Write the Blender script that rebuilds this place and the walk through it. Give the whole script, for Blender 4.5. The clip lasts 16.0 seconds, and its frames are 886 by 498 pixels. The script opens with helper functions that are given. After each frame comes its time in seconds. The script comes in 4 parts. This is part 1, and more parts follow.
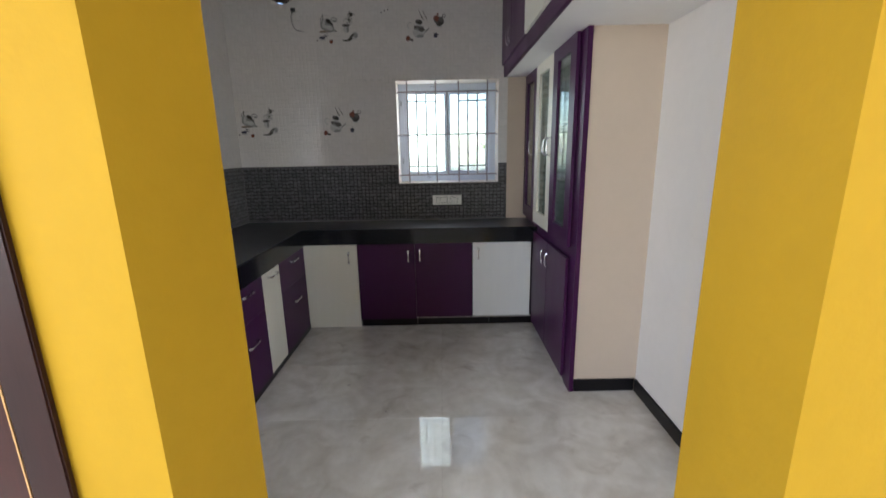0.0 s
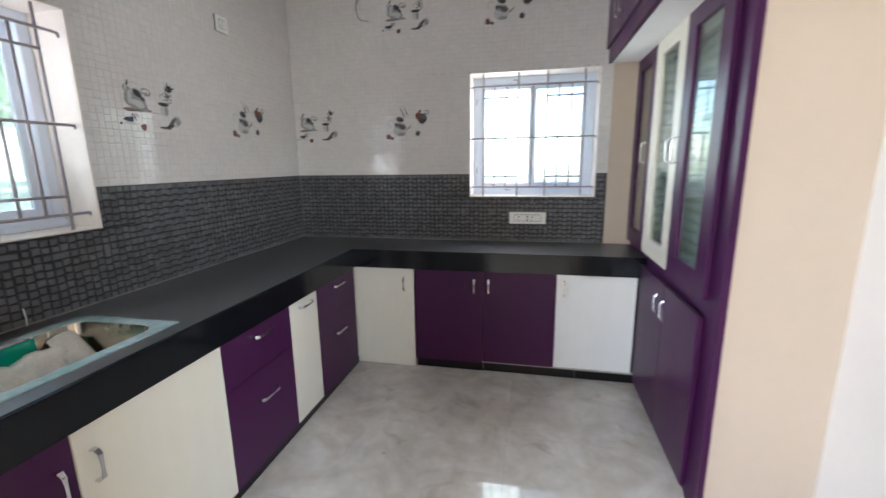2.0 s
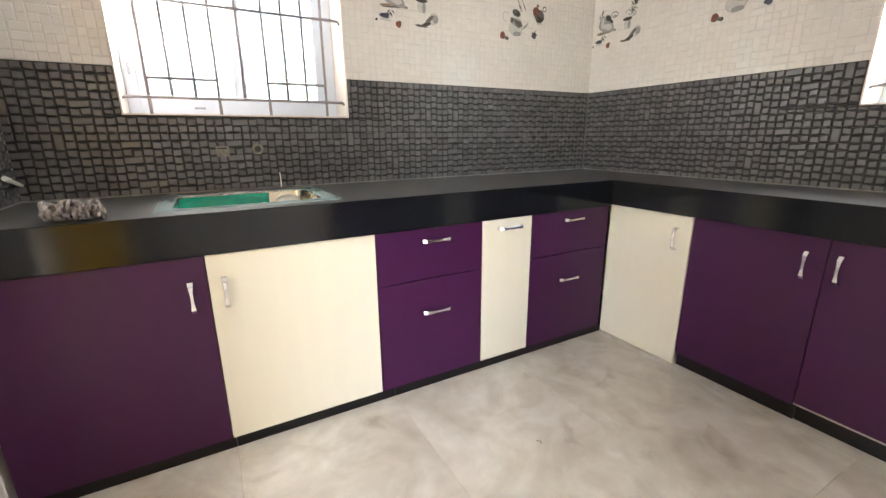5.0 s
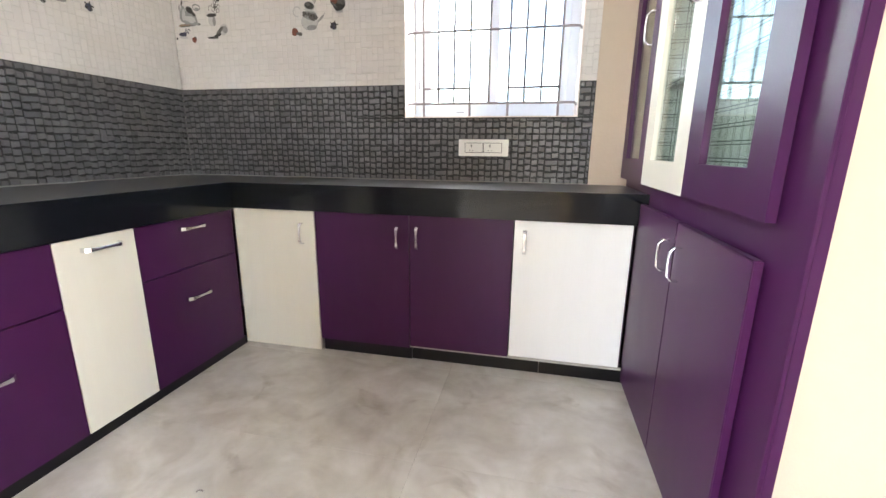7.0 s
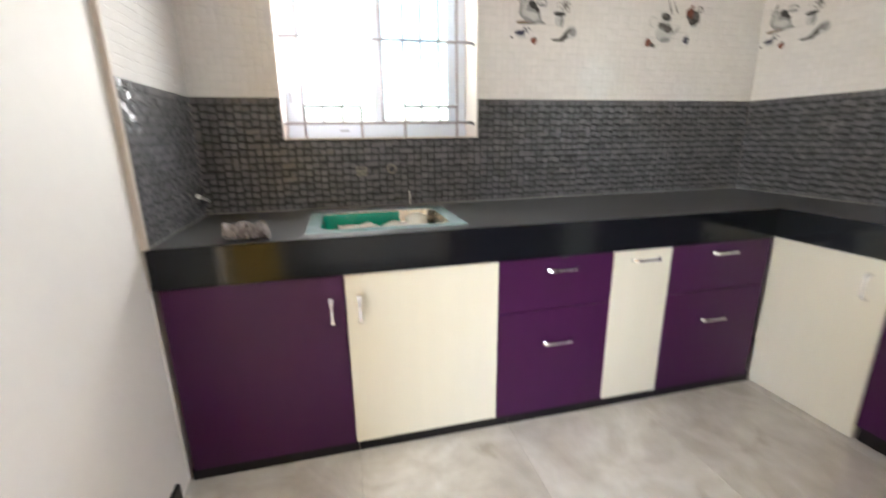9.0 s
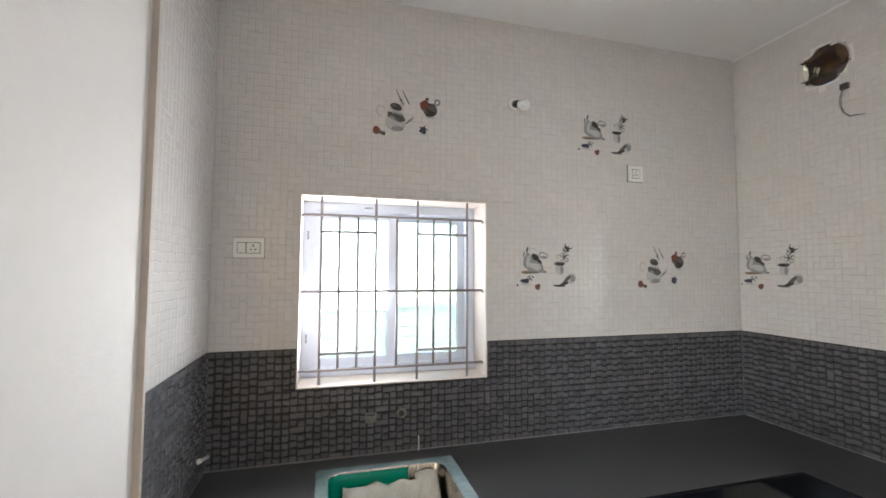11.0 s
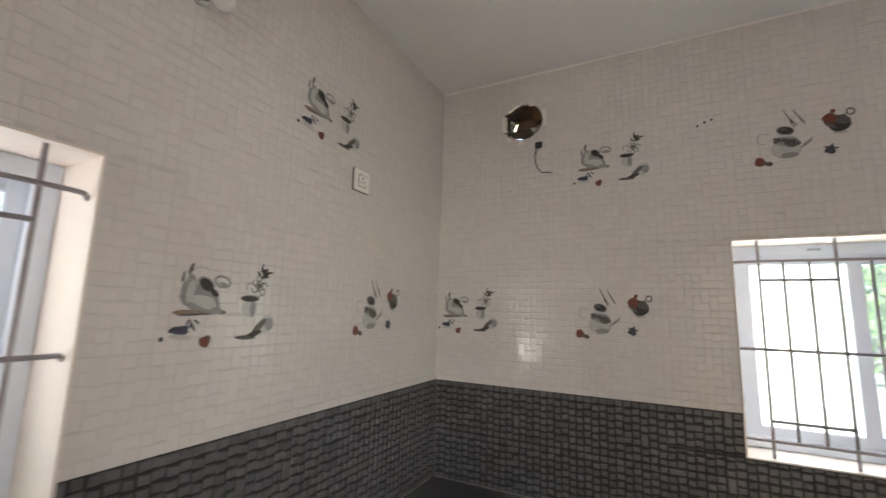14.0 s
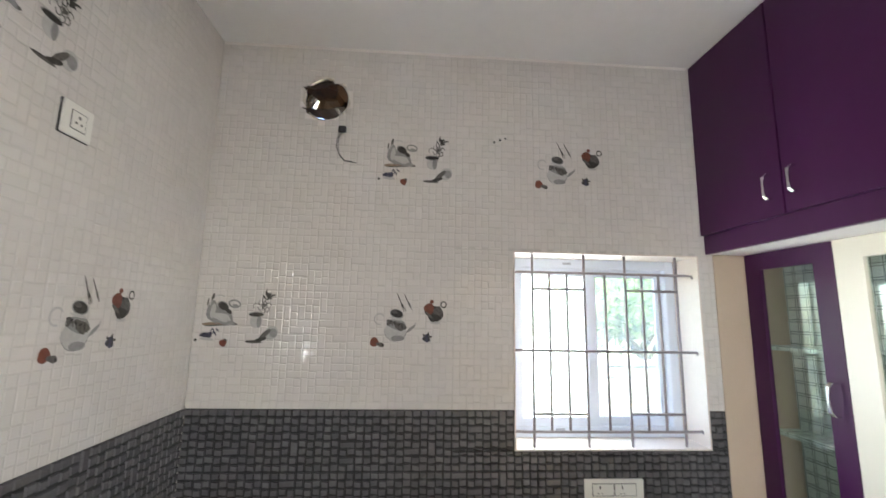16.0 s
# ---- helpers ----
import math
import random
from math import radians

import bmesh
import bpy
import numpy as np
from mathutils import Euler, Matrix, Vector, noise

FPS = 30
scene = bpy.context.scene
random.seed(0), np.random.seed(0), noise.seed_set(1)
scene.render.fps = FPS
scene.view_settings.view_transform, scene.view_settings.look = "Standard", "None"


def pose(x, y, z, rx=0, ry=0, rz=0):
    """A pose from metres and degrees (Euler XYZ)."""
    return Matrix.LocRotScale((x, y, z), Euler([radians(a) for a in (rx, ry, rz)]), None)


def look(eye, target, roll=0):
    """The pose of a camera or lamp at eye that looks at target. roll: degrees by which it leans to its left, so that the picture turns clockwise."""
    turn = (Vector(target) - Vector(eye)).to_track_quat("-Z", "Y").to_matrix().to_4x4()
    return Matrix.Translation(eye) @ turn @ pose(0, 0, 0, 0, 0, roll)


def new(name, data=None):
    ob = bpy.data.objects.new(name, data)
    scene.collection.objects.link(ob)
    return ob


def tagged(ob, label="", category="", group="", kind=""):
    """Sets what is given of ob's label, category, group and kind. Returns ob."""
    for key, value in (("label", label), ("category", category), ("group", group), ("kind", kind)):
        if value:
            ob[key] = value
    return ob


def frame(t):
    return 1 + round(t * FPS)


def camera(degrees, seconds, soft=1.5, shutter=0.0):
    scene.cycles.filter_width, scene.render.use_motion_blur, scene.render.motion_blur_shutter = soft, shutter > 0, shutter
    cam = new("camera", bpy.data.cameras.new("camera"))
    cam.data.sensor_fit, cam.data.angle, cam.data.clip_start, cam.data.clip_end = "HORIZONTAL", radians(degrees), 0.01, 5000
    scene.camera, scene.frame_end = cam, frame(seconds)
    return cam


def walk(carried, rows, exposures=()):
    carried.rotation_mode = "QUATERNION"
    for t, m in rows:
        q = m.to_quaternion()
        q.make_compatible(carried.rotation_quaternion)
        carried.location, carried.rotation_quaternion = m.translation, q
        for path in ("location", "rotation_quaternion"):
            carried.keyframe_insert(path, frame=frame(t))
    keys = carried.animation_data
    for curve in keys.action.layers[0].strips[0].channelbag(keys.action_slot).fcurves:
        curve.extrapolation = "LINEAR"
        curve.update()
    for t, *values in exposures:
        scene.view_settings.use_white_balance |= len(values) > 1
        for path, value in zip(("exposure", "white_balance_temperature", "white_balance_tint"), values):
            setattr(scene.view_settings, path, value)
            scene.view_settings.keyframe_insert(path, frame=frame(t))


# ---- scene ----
cam = camera(93.7, 16.0, shutter=0.4)
PATH = [
    (0, (0.041, -0.087, 1.464), (0.039, 1.861, 1.01), -1.1),
    (0.5, (0.084, -0.079, 1.52), (0.043, 1.896, 1.204), -1.0),
    (1, (0.138, 0.05, 1.489), (0.036, 2.025, 1.191), -0.8),
    (1.5, (0.107, 0.327, 1.472), (-0.089, 2.289, 1.14), -0.7),
    (2, (0.11, 0.584, 1.44), (-0.301, 2.499, 1.039), -0.8),
    (2.5, (0.122, 0.847, 1.383), (-0.778, 2.593, 1.007), -0.4),
    (3, (0.092, 1.075, 1.269), (-1.288, 2.471, 0.887), 0.9),
    (3.2, (0.067, 1.153, 1.194), (-1.476, 2.361, 0.796), 0.9),
    (5.3, (0.39, 1.411, 1.08), (-1.3, 2.344, 0.559), -0.5),
    (5.5, (0.324, 1.402, 1.072), (-1.198, 2.591, 0.554), -0.1),
    (6, (0.302, 1.409, 1.043), (-0.8, 3.007, 0.56), 0.3),
    (6.5, (0.333, 1.435, 1.026), (-0.268, 3.289, 0.577), 0.6),
    (7, (0.36, 1.455, 1.027), (-0.054, 3.356, 0.564), 0.6),
    (7.5, (0.35, 1.454, 1.021), (-0.347, 3.262, 0.528), 0.6),
    (8, (0.349, 1.448, 1.032), (-0.858, 2.945, 0.483), 0.8),
    (8.5, (0.327, 1.399, 1.034), (-1.308, 2.395, 0.455), 0.6),
    (9, (0.3, 1.372, 1.185), (-1.574, 1.826, 0.667), -0.8),
    (9.2, (0.286, 1.34, 1.277), (-1.639, 1.667, 0.844), -0.7),
    (9.5, (0.282, 1.322, 1.421), (-1.683, 1.546, 1.123), -0.6),
    (9.7, (0.289, 1.33, 1.506), (-1.694, 1.505, 1.321), -0.3),
    (11.8, (0.143, 1.263, 1.723), (-1.694, 2.021, 1.948), 0.8),
    (12, (0.096, 1.282, 1.72), (-1.711, 2.111, 1.943), 1.0),
    (12.5, (-0.101, 1.401, 1.73), (-1.768, 2.479, 1.97), 1.2),
    (13, (-0.278, 1.503, 1.727), (-1.766, 2.818, 1.969), 1.3),
    (13.5, (-0.475, 1.536, 1.745), (-1.701, 3.095, 2.001), 1.3),
    (14, (-0.63, 1.597, 1.734), (-1.541, 3.352, 2.032), 1.6),
    (14.5, (-0.704, 1.723, 1.747), (-1.277, 3.607, 2.1), 1.8),
    (15, (-0.744, 1.773, 1.774), (-1.002, 3.712, 2.188), 1.8),
    (15.5, (-0.801, 1.789, 1.789), (-0.822, 3.747, 2.197), 1.6),
    (16, (-0.794, 1.819, 1.772), (-0.67, 3.791, 2.084), 1.1),
]
EXPO = [
    (0.0, 2.8, 6150, 13), (1.5, 3.45, 6050, 13), (2.5, 3.9, 6150, 13), (3.0, 3.98, 6500, 14), (5.3, 4.65, 7000, 13), (6.0, 4.62, 6650, 13),
    (6.6, 4.6, 6650, 14), (7.5, 4.5, 6650, 14), (8.3, 4.65, 6800, 13), (9.0, 4.5, 6700, 12), (9.5, 3.95, 6400, 13), (12.0, 4.0, 6350, 13),
    (12.5, 3.86, 6400, 13), (13.5, 3.6, 6950, 15), (14.0, 3.6, 6850, 15), (14.5, 3.85, 6600, 14), (15.0, 4.1, 6500, 13), (15.5, 4.08, 6400, 13), (16.0, 4.05, 6450, 13),
]
walk(cam, [(t, look(eye, target, roll)) for t, eye, target, roll in PATH], EXPO)

# ---- world, sun and large lights ----
world = bpy.data.worlds.new("world")
scene.world = world
world.use_nodes = True
wn = world.node_tree.nodes
sky = wn.new("ShaderNodeTexSky")
sky.sky_type, sky.sun_disc = "NISHITA", False
sky.sun_elevation, sky.sun_rotation = radians(58), radians(150)
world.node_tree.links.new(sky.outputs[0], wn["Background"].inputs[0])
wn["Background"].inputs[1].default_value = 0.15

sun = new("sun", bpy.data.lights.new("sun", "SUN"))
sun.data.energy, sun.data.angle, sun.data.color = 2.6, radians(0.6), (1, 0.95, 0.88)
sun.matrix_world = look((0, 0, 0), (-math.sin(radians(150)) * 0.53, -math.cos(radians(150)) * 0.53 * 1, -0.85))

# Fill lamps added in unseen hall openings to brighten kitchen and yellow walls.
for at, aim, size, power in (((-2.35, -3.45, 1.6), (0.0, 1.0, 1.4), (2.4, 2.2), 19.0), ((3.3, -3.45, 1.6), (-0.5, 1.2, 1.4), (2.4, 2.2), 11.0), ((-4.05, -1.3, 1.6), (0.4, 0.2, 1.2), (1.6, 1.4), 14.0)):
    hall_data = bpy.data.lights.new("hall_fill_light", "AREA")
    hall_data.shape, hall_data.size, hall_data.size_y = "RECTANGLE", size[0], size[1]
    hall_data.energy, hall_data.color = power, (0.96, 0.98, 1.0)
    new("hall_fill_light", hall_data).matrix_world = look(at, aim)

for at, aim, wide, power in (((-0.107, 3.972, 1.633), (-0.107, 0, 1.5), 0.37, 1.25), ((-2.012, 1.386, 1.633), (0, 1.386, 2.6), 0.37, 1.45)):
    lamp_data = bpy.data.lights.new("window_daylight", "AREA")
    lamp_data.shape, lamp_data.size, lamp_data.size_y = "RECTANGLE", wide, 0.74
    lamp_data.energy, lamp_data.color = power, (0.96, 0.98, 1.0)
    new("window_daylight", lamp_data).matrix_world = look(at, aim)


# ---- materials ----
def mk(name, base, rough=0.5, metal=0.0, vary=0.08, scale=6.0, detail=4.0, bump=0.0, bscale=80.0, stretch=(1, 1, 1), coat=0.0, rvary=0.0, tint=None, island=0.0, each=0.0, spec=0.5):
    m = bpy.data.materials.new(name)
    m.use_nodes = True
    nt = m.node_tree
    n, l = nt.nodes, nt.links
    b = n["Principled BSDF"]
    b.inputs["Roughness"].default_value = rough
    b.inputs["Metallic"].default_value = metal
    b.inputs["Coat Weight"].default_value = coat
    b.inputs["Specular IOR Level"].default_value = spec
    co = n.new("ShaderNodeTexCoord")
    mp = n.new("ShaderNodeMapping")
    mp.inputs["Scale"].default_value = stretch
    l.new(co.outputs["Object"], mp.inputs["Vector"])
    vec = mp.outputs["Vector"]
    if each or island:
        info = n.new("ShaderNodeObjectInfo")
        add = n.new("ShaderNodeVectorMath")
        add.operation = "MULTIPLY_ADD"
        add.inputs[1].default_value = (1, 1, 1)
        mul = n.new("ShaderNodeMath")
        mul.operation = "MULTIPLY"
        mul.inputs[1].default_value = 37.0
        l.new(info.outputs["Random"], mul.inputs[0])
        l.new(vec, add.inputs[0])
        l.new(mul.outputs[0], add.inputs[2])
        vec = add.outputs[0]
    t = n.new("ShaderNodeTexNoise")
    t.inputs["Scale"].default_value, t.inputs["Detail"].default_value = scale, detail
    l.new(vec, t.inputs["Vector"])
    t2 = n.new("ShaderNodeTexNoise")
    t2.inputs["Scale"].default_value, t2.inputs["Detail"].default_value = scale * 9, 3
    l.new(vec, t2.inputs["Vector"])
    mixf = n.new("ShaderNodeMath")
    mixf.operation = "MULTIPLY_ADD"
    mixf.inputs[1].default_value = 0.35
    l.new(t2.outputs["Fac"], mixf.inputs[0])
    sub = n.new("ShaderNodeMath")
    sub.operation = "MULTIPLY"
    sub.inputs[1].default_value = 0.65
    l.new(t.outputs["Fac"], sub.inputs[0])
    l.new(sub.outputs[0], mixf.inputs[2])
    fac = mixf.outputs[0]
    if island:
        geo = n.new("ShaderNodeNewGeometry")
        k = n.new("ShaderNodeMath")
        k.operation = "MULTIPLY_ADD"
        k.inputs[1].default_value = island
        l.new(geo.outputs["Random Per Island"], k.inputs[0])
        off = n.new("ShaderNodeMath")
        off.operation = "SUBTRACT"
        off.inputs[1].default_value = island / 2
        l.new(fac, off.inputs[0])
        l.new(off.outputs[0], k.inputs[2])
        fac = k.outputs[0]
    r = n.new("ShaderNodeValToRGB")
    r.color_ramp.elements[0].position, r.color_ramp.elements[1].position = 0.3, 0.7
    lo = [c * (1 - vary) for c in base]
    hi = [min(1, c * (1 + vary)) for c in (tint or base)]
    r.color_ramp.elements[0].color, r.color_ramp.elements[1].color = (*lo, 1), (*hi, 1)
    l.new(fac, r.inputs["Fac"])
    l.new(r.outputs["Color"], b.inputs["Base Color"])
    if rvary:
        mr = n.new("ShaderNodeMapRange")
        mr.inputs["To Min"].default_value, mr.inputs["To Max"].default_value = max(0.02, rough - rvary), rough + rvary
        mr.inputs["From Min"].default_value, mr.inputs["From Max"].default_value = 0.3, 0.7
        l.new(t.outputs["Fac"], mr.inputs["Value"])
        l.new(mr.outputs["Result"], b.inputs["Roughness"])
    if bump:
        t3 = n.new("ShaderNodeTexNoise")
        t3.inputs["Scale"].default_value, t3.inputs["Detail"].default_value = bscale, 3
        l.new(vec, t3.inputs["Vector"])
        bp = n.new("ShaderNodeBump")
        bp.inputs["Strength"].default_value, bp.inputs["Distance"].default_value = bump, 0.01
        l.new(t3.outputs["Fac"], bp.inputs["Height"])
        l.new(bp.outputs["Normal"], b.inputs["Normal"])
    return m


PURPLE = mk("purple_laminate", (0.046, 0.0072, 0.046), 0.38, vary=0.10, scale=2.2, stretch=(1, 1, 0.5), bump=0.03, bscale=420, rvary=0.05, spec=0.27)
CREAM = mk("cream_laminate", (0.70, 0.665, 0.565), 0.33, vary=0.02, scale=7, stretch=(2.5, 2.5, 0.25), bump=0.02, bscale=300)
WHITEL = mk("white_laminate", (0.80, 0.80, 0.78), 0.33, vary=0.02, scale=7, stretch=(2.5, 2.5, 0.25), bump=0.02, bscale=300)
CARCASS = mk("cabinet_edge", (0.030, 0.009, 0.030), 0.45, vary=0.1)
YELLOW = mk("yellow_paint", (0.385, 0.223, 0.011), 0.7, spec=0.15, vary=0.05, scale=2.5, bump=0.08, bscale=60)
WHITE = mk("white_wall_paint", (0.76, 0.72, 0.69), 0.72, spec=0.3, vary=0.03, scale=2.5, bump=0.08, bscale=70)
BEIGE = mk("beige_wall_paint", (0.52, 0.42, 0.325), 0.5, vary=0.03, scale=2.5, bump=0.08, bscale=70)
CEIL = mk("ceiling_paint", (0.85, 0.84, 0.83), 0.7, vary=0.03, scale=2, bump=0.06, bscale=40)
REVEAL = mk("window_reveal_paint", (0.72, 0.64, 0.59), 0.5, vary=0.05, scale=5, bump=0.1, bscale=60)
TILEW = mk("white_relief_tile", (0.65, 0.618, 0.595), 0.08, vary=0.03, scale=4, island=0.35, bump=0.02, bscale=60, rvary=0.04)
TILEWG = mk("white_tile_groove", (0.53, 0.505, 0.48), 0.35, vary=0.05)
TILED = mk("grey_woven_tile", (0.122, 0.120, 0.125), 0.13, vary=0.20, scale=12, island=0.3, bump=0.12, bscale=120, stretch=(1, 1, 2), rvary=0.04)
TILEDG = mk("dark_tile_groove", (0.008, 0.008, 0.009), 0.6, vary=0.2)
GROUTD = mk("grey_corner_grout", (0.20, 0.19, 0.18), 0.7, vary=0.15, scale=20)
GROUT = mk("pale_grout", (0.42, 0.40, 0.36), 0.7, vary=0.15, scale=20)
PATCH = mk("rough_pipe_plaster", (0.15, 0.138, 0.115), 0.85, vary=0.35, scale=60, bump=0.6, bscale=120)
TRIM = mk("tile_edge_trim", (0.50, 0.43, 0.37), 0.6, vary=0.1)
GRANITE = mk("black_polished_granite", (0.006, 0.007, 0.009), 0.12, spec=0.32, vary=0.06, scale=60)
COUNTER = mk("dusty_grey_worktop", (0.062, 0.062, 0.064), 0.30, vary=0.10, scale=3.0, spec=0.85)
PLINTH = mk("black_skirting_tile", (0.008, 0.007, 0.008), 0.28, spec=0.25, vary=0.1, scale=10)
CHROME = mk("chrome_handle", (0.72, 0.72, 0.74), 0.16, metal=1.0, vary=0.03)
STEEL = mk("brushed_sink_steel", (0.52, 0.47, 0.39), 0.22, metal=1.0, vary=0.15, scale=9, stretch=(1, 4, 1), rvary=0.08)
FILM = mk("green_protective_film", (0.0, 0.26, 0.17), 0.20, vary=0.12, scale=14, bump=0.6, bscale=22)
# Teal film; the bluish grey tint stands in for glare on the rim.
FILMPALE = mk("teal_film_with_glare", (0.17, 0.33, 0.30), 0.12, vary=0.12, scale=4, tint=(0.38, 0.44, 0.48))
PEEL = mk("peeled_white_film", (0.70, 0.68, 0.63), 0.22, vary=0.18, scale=16, bump=0.7, bscale=40)
UPVC = mk("white_upvc", (0.74, 0.80, 0.90), 0.3, vary=0.02)
IRON = mk("painted_grille_bar", (0.30, 0.27, 0.29), 0.42, vary=0.10, scale=30)
PLATE = mk("white_switch_plastic", (0.76, 0.75, 0.71), 0.28, vary=0.02)
DARK = mk("dark_plastic", (0.02, 0.02, 0.025), 0.4, vary=0.2)
MARK = mk("faded_print", (0.22, 0.24, 0.30), 0.5, vary=0.2)
GREYLINE = mk("grey_gap", (0.028, 0.028, 0.028), 0.5, vary=0.05)
BROWN = mk("dark_brown_door", (0.030, 0.008, 0.006), 0.42, spec=0.2, vary=0.35, scale=7, stretch=(3, 3, 0.3), rvary=0.05)
BROWNF = mk("dark_brown_frame", (0.020, 0.006, 0.005), 0.45, spec=0.2, vary=0.3, scale=7, stretch=(3, 3, 0.3))
BRASS = mk("brass_strip", (0.55, 0.33, 0.14), 0.35, metal=0.8, vary=0.1)
WRAP = mk("brown_plastic_wrap", (0.032, 0.015, 0.008), 0.22, vary=0.5, scale=18, bump=0.3, bscale=30)
REFLECTORFOIL = mk("added_reflector_foil", (0.93, 0.90, 0.84), 0.08, metal=1.0, vary=0.04, bump=0.03, bscale=40)
# Lighter copy of the brown wrap, with sunlight put into its colour.
WRAPLIT = mk("sunlit_plastic_wrap", (0.085, 0.045, 0.02), 0.25, vary=0.4, scale=14, bump=0.3, bscale=30)
RAG = mk("grey_jute_rag", (0.30, 0.27, 0.265), 0.9, vary=0.7, scale=45, bump=0.8, bscale=140)
COMPOUND = mk("compound_wall_paint", (0.38, 0.39, 0.34), 0.8, vary=0.12, scale=3)
EARTH = mk("dry_ground", (0.36, 0.33, 0.24), 0.95, vary=0.35, scale=0.9, tint=(0.42, 0.44, 0.26), bump=0.5, bscale=12)
LEAF = mk("green_foliage", (0.080, 0.17, 0.035), 0.55, vary=0.35, scale=3, island=0.8, tint=(0.15, 0.26, 0.06))
BARK = mk("tree_bark", (0.16, 0.12, 0.09), 0.9, vary=0.3, scale=12, bump=0.6, bscale=30)
HALLF = mk("hall_wall_paint", (0.72, 0.69, 0.63), 0.55, vary=0.03, scale=2)

P_GREY = mk("print_light_grey", (0.25, 0.247, 0.245), 0.36, vary=0.16, scale=70, spec=0.25)
P_PALE = mk("print_pale_grey", (0.45, 0.44, 0.43), 0.36, vary=0.10, scale=60, spec=0.25)
P_DARK = mk("print_dark", (0.042, 0.038, 0.034), 0.36, vary=0.5, scale=90, spec=0.25)
P_MID = mk("print_mid_grey", (0.105, 0.098, 0.09), 0.36, vary=0.45, scale=110, spec=0.25)
P_RED = mk("print_red", (0.175, 0.058, 0.038), 0.36, vary=0.35, scale=80, spec=0.25)
P_BLUE = mk("print_dark_blue", (0.050, 0.050, 0.078), 0.36, vary=0.5, scale=80, spec=0.25)
P_TAN = mk("print_tan", (0.25, 0.18, 0.13), 0.36, vary=0.25, scale=60, spec=0.25)
PRINTS = [P_GREY, P_PALE, P_DARK, P_MID, P_RED, P_BLUE, P_TAN]


def floor_material():
    m = mk("polished_grey_marble_tile", (0.59, 0.555, 0.505), 0.05, vary=0.10, scale=1.7, detail=7, each=1.0, tint=(0.68, 0.66, 0.62), rvary=0.0, spec=0.75)
    nt = m.node_tree
    n, l = nt.nodes, nt.links
    b = n["Principled BSDF"]
    old = b.inputs["Base Color"].links[0].from_socket
    co = n["Texture Coordinate"]
    nz = n.new("ShaderNodeTexNoise")
    nz.inputs["Scale"].default_value, nz.inputs["Detail"].default_value, nz.inputs["Distortion"].default_value = 3.2, 9, 1.6
    geo = n.new("ShaderNodeNewGeometry")
    l.new(geo.outputs["Position"], nz.inputs["Vector"])
    rp = n.new("ShaderNodeValToRGB")
    e = rp.color_ramp.elements
    e[0].position, e[0].color = 0.34, (0.72, 0.68, 0.62, 1)
    e[1].position, e[1].color = 0.62, (1.08, 1.08, 1.08, 1)
    l.new(nz.outputs["Fac"], rp.inputs["Fac"])
    mx = n.new("ShaderNodeMix")
    mx.data_type, mx.blend_type = "RGBA", "MULTIPLY"
    mx.inputs["Factor"].default_value = 0.6
    l.new(old, mx.inputs["A"])
    l.new(rp.outputs["Color"], mx.inputs["B"])
    # sparse brownish cement stains
    st = n.new("ShaderNodeTexNoise")
    st.inputs["Scale"].default_value, st.inputs["Detail"].default_value, st.inputs["Distortion"].default_value = 4.6, 8, 0.8
    l.new(geo.outputs["Position"], st.inputs["Vector"])
    cut_off = n.new("ShaderNodeMapRange")
    cut_off.inputs["From Min"].default_value, cut_off.inputs["From Max"].default_value, cut_off.inputs["To Max"].default_value = 0.60, 0.72, 0.45
    l.new(st.outputs["Fac"], cut_off.inputs["Value"])
    ms = n.new("ShaderNodeMix")
    ms.data_type = "RGBA"
    l.new(cut_off.outputs["Result"], ms.inputs["Factor"])
    l.new(mx.outputs["Result"], ms.inputs["A"])
    ms.inputs["B"].default_value = (0.30, 0.24, 0.18, 1)
    l.new(ms.outputs["Result"], b.inputs["Base Color"])
    rg = n.new("ShaderNodeMath")
    rg.operation = "MULTIPLY_ADD"
    rg.inputs[1].default_value, rg.inputs[2].default_value = 0.5, 0.035
    l.new(cut_off.outputs["Result"], rg.inputs[0])
    l.new(rg.outputs[0], b.inputs["Roughness"])
    return m


FLOOR = floor_material()
FLOORG = mk("floor_grout", (0.34, 0.31, 0.27), 0.8, vary=0.1)


def glass(name, tint=(0.66, 0.69, 0.67), rough=0.02):
    m = bpy.data.materials.new(name)
    m.use_nodes = True
    n, l = m.node_tree.nodes, m.node_tree.links
    n.remove(n["Principled BSDF"])
    tr, gl, mx, lw = n.new("ShaderNodeBsdfTransparent"), n.new("ShaderNodeBsdfGlossy"), n.new("ShaderNodeMixShader"), n.new("ShaderNodeLayerWeight")
    lw.inputs["Blend"].default_value = 0.5
    pw, ad = n.new("ShaderNodeMath"), n.new("ShaderNodeMath")
    pw.operation, ad.operation = "POWER", "MULTIPLY_ADD"
    pw.inputs[1].default_value = 5.0
    ad.inputs[1].default_value, ad.inputs[2].default_value = 0.90, 0.08
    tr.inputs["Color"].default_value = (*tint, 1)
    gl.inputs["Roughness"].default_value = rough
    l.new(lw.outputs["Facing"], pw.inputs[0])
    l.new(pw.outputs[0], ad.inputs[0])
    l.new(ad.outputs[0], mx.inputs[0])
    l.new(tr.outputs[0], mx.inputs[1])
    l.new(gl.outputs[0], mx.inputs[2])
    l.new(mx.outputs[0], n["Material Output"].inputs["Surface"])
    return m


